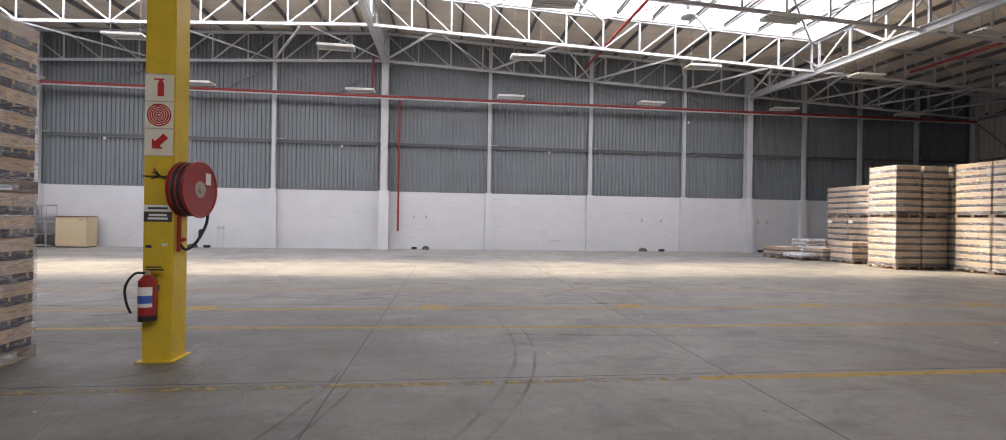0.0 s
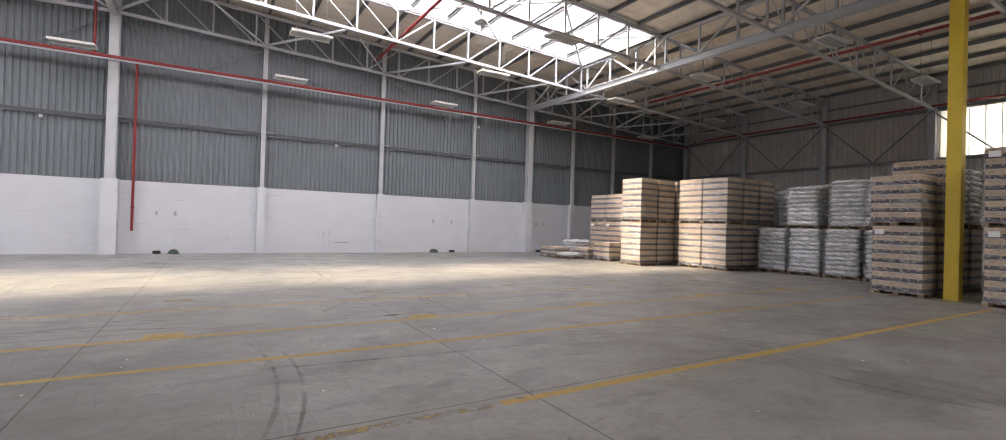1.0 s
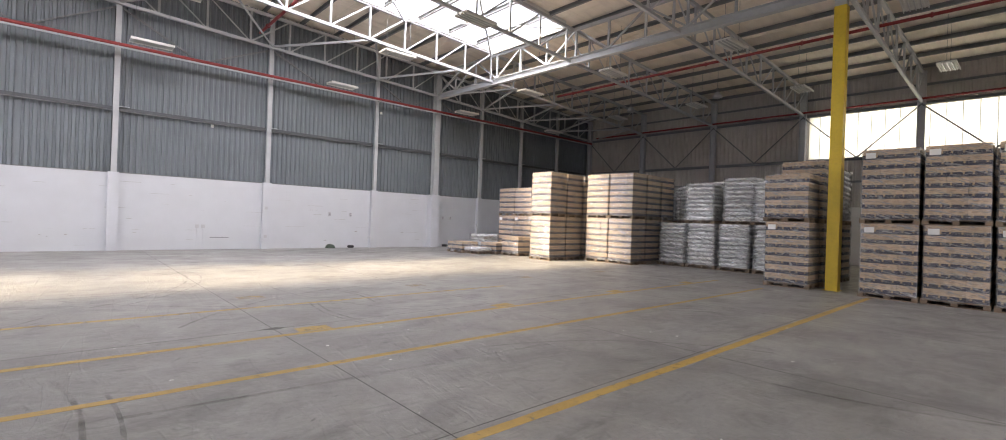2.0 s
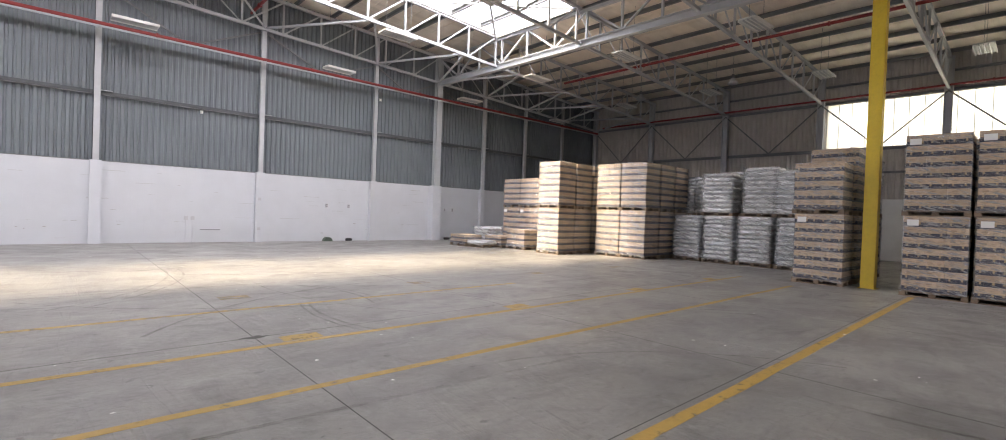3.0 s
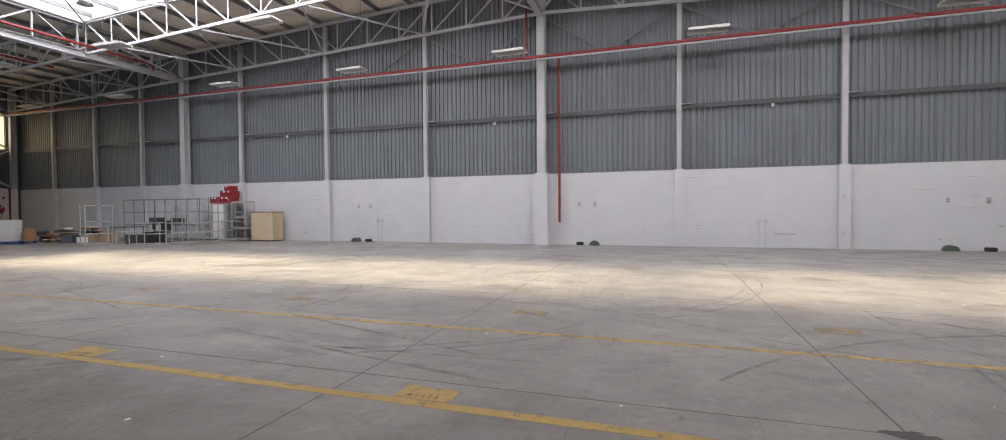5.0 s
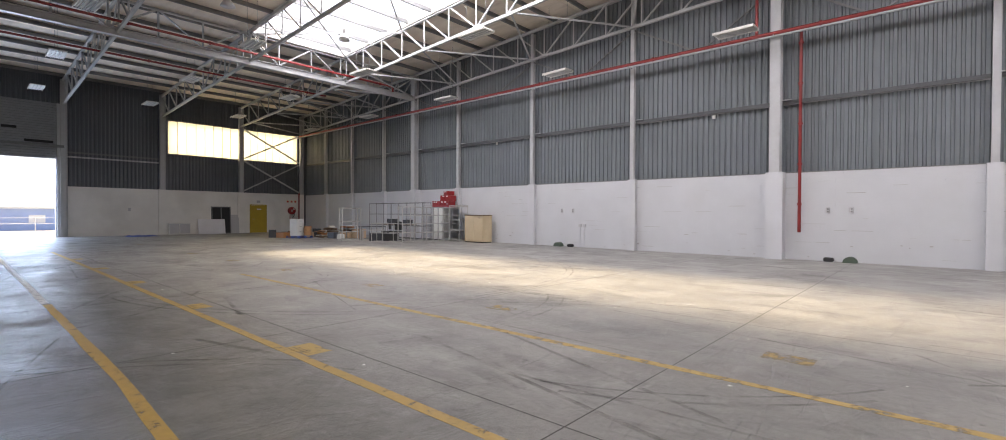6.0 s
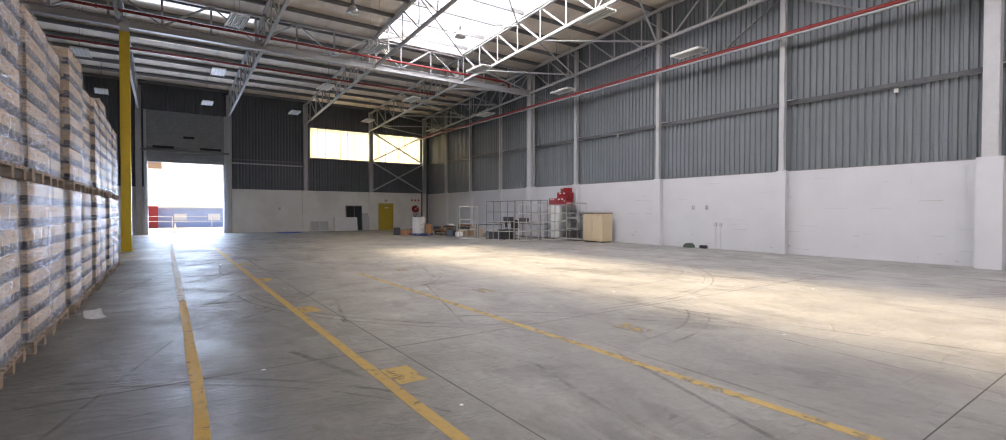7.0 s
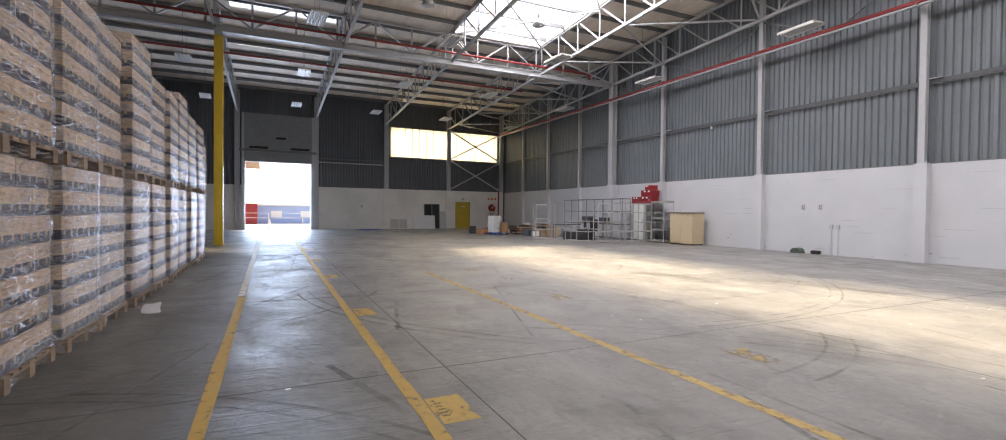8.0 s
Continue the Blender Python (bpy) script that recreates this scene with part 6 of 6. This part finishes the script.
for k, (cx, cy, n) in enumerate(((-27.3, 20.8, 7), (-26.85, 21.1, 9), (-26.95, 20.65, 5), (-26.95, 22.2, 8), (-26.5, 22.45, 6), (-26.35, 22.05, 9),
                                 (-29.3, 19.6, 5), (-29.0, 19.75, 4))):
    z = 0.123
    for i in range(n):
        l, w, h = rng.uniform(0.35, 0.8), rng.uniform(0.12, 0.34), rng.choice((0.02, 0.03, 0.05, 0.09))
        bm = bmesh.new()
        box(bm, -l / 2, -w / 2, 0, l / 2, w / 2, h)
        bmesh.ops.bevel(bm, geom=list(bm.edges), offset=0.005, segments=1, affect="EDGES")
        mat = (M_WOOD, M_PAPER, M_BLACK, M_WOOD, M_ORANGE, M_STEEL_DARK, M_WOOD)[rng.randrange(7)]
        ob = solid("scrap_board", bm, mat, "piece of scrap board on the rubbish heap", "scrap", "scrap heap")
        ob.matrix_basis = pose(cx + rng.uniform(-0.14, 0.14), cy + rng.uniform(-0.12, 0.12), z + 0.004 * i, rng.uniform(-1.2, 1.2), rng.uniform(-1.2, 1.2), rng.uniform(0, 180))
        z += h + 0.001


def old_box(x, y, z, turn, lx, ly, h, mat, label):
    t = thing("old_box", label, "box", "discarded boxes", at=pose(x, y, z, 0, 0, turn))
    bm = bmesh.new()
    box(bm, -lx / 2, -ly / 2, 0, lx / 2, ly / 2, h)
    bmesh.ops.bevel(bm, geom=list(bm.edges), offset=0.012, segments=2, affect="EDGES")
    part("body", bm, mat, t)
    for s in (-1, 1):
        bm = bmesh.new()
        box(bm, -lx / 2, min(0, s * ly / 2) + 0.003, h, lx / 2, max(0, s * ly / 2) - 0.003, h + 0.006)
        part("flap", bm, mat, t)


for x, y, z, a, lx, ly, h, mat, label in (
        (-28.9, 20.5, 0, 20, 0.6, 0.5, 0.42, M_ORANGE, "orange-brown box standing on the floor"),
        (-28.5, 21.1, 0, -15, 0.5, 0.4, 0.5, M_GREYDARK, "dark box standing on the floor"),
        (-28.1, 20.4, 0, 40, 0.45, 0.4, 0.3, M_CARD, "small brown carton on the floor"),
        (-25.7, 20.7, 0, 10, 0.6, 0.45, 0.35, M_GREYDARK, "dark box standing on the floor"),
        (-25.6, 21.4, 0, 25, 0.7, 0.5, 0.32, M_CARD, "flattened brown carton beside the scrap heap"),
        (-25.3, 20.9, 0, -20, 0.5, 0.4, 0.26, M_PAPER, "low white box beside the scrap heap"),
        (-28.3, 18.9, 0, 12, 0.7, 0.5, 0.3, M_ORANGE, "orange-brown box standing on the floor"),
        (-28.9, 18.5, 0, -25, 0.5, 0.4, 0.45, M_GREYDARK, "dark box standing on the floor"),
        (-24.9, 21.9, 0, 5, 0.7, 0.5, 0.55, M_CARD, "brown carton beside the racks"),
        (-21.6, 21.0, 0, 65, 0.9, 0.45, 0.42, M_GREYDARK, "dark low unit inside the open racks"),
        (-20.5, 21.0, 0, 75, 0.8, 0.5, 0.55, M_BLACK, "black unit inside the open racks"),
        (-23.0, 22.95, 0.865, 3, 0.6, 0.4, 0.3, M_GREYDARK, "dark box on the long rack"),
        (-21.6, 22.95, 0.865, -4, 0.5, 0.4, 0.26, M_GREYDARK, "dark box on the long rack")):
    old_box(x, y, z, a, lx, ly, h, mat, label)
for x, z in ((-23.0, 0.835), (-21.6, 0.835)):
    bm = bmesh.new()
    box(bm, x - 0.45, 22.6, z, x + 0.45, 23.3, z + 0.029)
    solid("shelf_board", bm, M_WOOD, "loose timber board lying on the rack rails", "board", "rack boards")

# panels against the end wall
def leaning(name, y0, y1, h, lean, mat, label, border=None, out=0.3):
    t = thing(name, label, "panel", "leaning panels", at=pose(XL + out, (y0 + y1) / 2, 0.0, 0, -lean, 0))
    w = (y1 - y0) / 2
    bm = bmesh.new()
    box(bm, -0.02, -w, 0.0, 0.02, w, h)
    bmesh.ops.bevel(bm, geom=list(bm.edges), offset=0.006, segments=1, affect="EDGES")
    part("sheet", bm, mat, t)
    if border:
        for a, b in (((0.03, -w, 0.03), (0.03, w, 0.03)), ((0.03, -w, h - 0.03), (0.03, w, h - 0.03)), ((0.03, -w + 0.03, 0), (0.03, -w + 0.03, h)), ((0.03, w - 0.03, 0), (0.03, w - 0.03, h)), ((0.03, 0, 0), (0.03, 0, h))):
            bar("frame", a, b, 0.06, 0.05, border, t)


leaning("leaning_panel", 17.8, 19.05, 1.92, 5, M_BLACK, "dark framed panel leaning against the end wall", M_STEEL_DARK, 0.22)
leaning("leaning_panel", 16.9, 18.6, 1.04, 10, material("pale_board", (0.76, 0.76, 0.80), 0.5, grain=(2, 0.1)), "pale grey board leaning against a dark panel", None, 0.45)
leaning("leaning_panel", 19.05, 19.6, 1.35, 7, M_OUTLET, "narrow grey sheet leaning against the end wall", None, 0.22)
leaning("old_window", 15.2, 16.5, 0.78, 8, M_OUTLET, "small white-framed window leaning against the wall", M_WHITEMETAL, 0.25)
bm = bmesh.new()
bmesh.ops.create_grid(bm, x_segments=14, y_segments=10, size=0.5)
for v in bm.verts:
    v.co = Vector((v.co.x * 1.0, v.co.y * 1.5, 0.03 + 0.12 * abs(noise.noise(Vector((v.co.x * 4, v.co.y * 4, 2))))))
    if max(abs(v.co.x), abs(v.co.y) / 1.5) > 0.45:
        v.co.z = 0.004
ob = solid("tarpaulin", bm, M_BLUEP, "crumpled blue sheet lying on the floor", "tarpaulin", smooth=True)
ob.matrix_basis = pose(XL + 2.0, 13.4, 0.0)

# a torn piece of film on the floor beside the stacks
bm = bmesh.new()
bmesh.ops.create_grid(bm, x_segments=16, y_segments=8, size=0.5)
for v in bm.verts:
    ragged = 1 + 0.25 * noise.noise(Vector((v.co.x * 3, v.co.y * 5, 7)))
    v.co = Vector((v.co.x * 0.75 * ragged, v.co.y * 0.2 * ragged, 0.006 + 0.04 * abs(noise.noise(Vector((v.co.x * 6, v.co.y * 7, 4))))))
ob = solid("film_scrap", bm, M_OUTLET, "torn crumpled piece of pale film on the floor", "litter", smooth=True)
ob.matrix_basis = pose(-8.95, 5.72, 0.0, 0, 0, 8)

# ---- the yard through the doorway ----
M_BLUEWALL = material("blue_yard_wall", (0.38, 0.48, 0.72), 0.7, grain=(1, 0.15))
yard = thing("yard_building", "long low blue building across the yard", "building")
bm = bmesh.new()
box(bm, -62, -14, -0.2, -60, 30, 1.75)
part("wall", bm, M_BLUEWALL, yard)
bm = bmesh.new()
box(bm, -62.2, -14.2, 1.75, -59.8, 30.2, 1.9)
part("parapet", bm, M_WHITEMETAL, yard)
for y in (7.2, 10.2, 13.0):
    bm = bmesh.new()
    box(bm, -59.99, y, 0.5, -59.95, y + 1.1, 1.2)
    part("window", bm, M_PAPER, yard)
bm = bmesh.new()
box(bm, -59.5, 3.4, -0.2, -58, 5.9, 1.95)
bmesh.ops.bevel(bm, geom=list(bm.edges), offset=0.05, segments=1, affect="EDGES")
solid("gatehouse", bm, M_REDPLASTIC, "small red hut across the yard", "hut")
rail = thing("yard_fence", "white tubular rail fence across the yard", "fence")
for z in (0.55, 1.0):
    bar("rail", (-52, -8, z), (-52, 22, z), 0.035, 0.035, M_WHITEMETAL, rail, "tube")
for k in range(11):
    bar("post", (-52, -8 + 3 * k, -0.2), (-52, -8 + 3 * k, 1.0), 0.07, 0.07, M_WHITEMETAL, rail, "tube")
can = thing("loading_canopy", "brown steel canopy over the yard seen through the doorway", "canopy")
bm = bmesh.new()
sheared(bm, -50.0, -44.0, -6.0, 6.3, lambda a: 5.0 + (a + 50) * 0.08, 0.12)
part("roof_sheet", bm, material("canopy_brown", (0.3, 0.2, 0.13), 0.6, grain=(2, 0.2)), can)
for y in (-5.5, -1.0, 3.0):
    bar("rafter", (-50, y, 4.88), (-44, y, 5.36), 0.12, 0.2, M_STEEL_DARK, can, "ibeam")
    bar("post", (-49.5, y, -0.2), (-49.5, y, 4.9), 0.14, 0.14, M_STEEL_DARK, can, "ibeam")
bm = bmesh.new()
ring(bm, (-44, 7.1, -0.2), (-44, 7.1, 0.55), 0.16, 14, 0.03)
ring(bm, (-44, 7.1, -0.205), (-44, 7.1, -0.17), 0.22, 14)
solid("traffic_cone", bm, M_PAPER, "pale traffic cone standing in the yard", "cone")
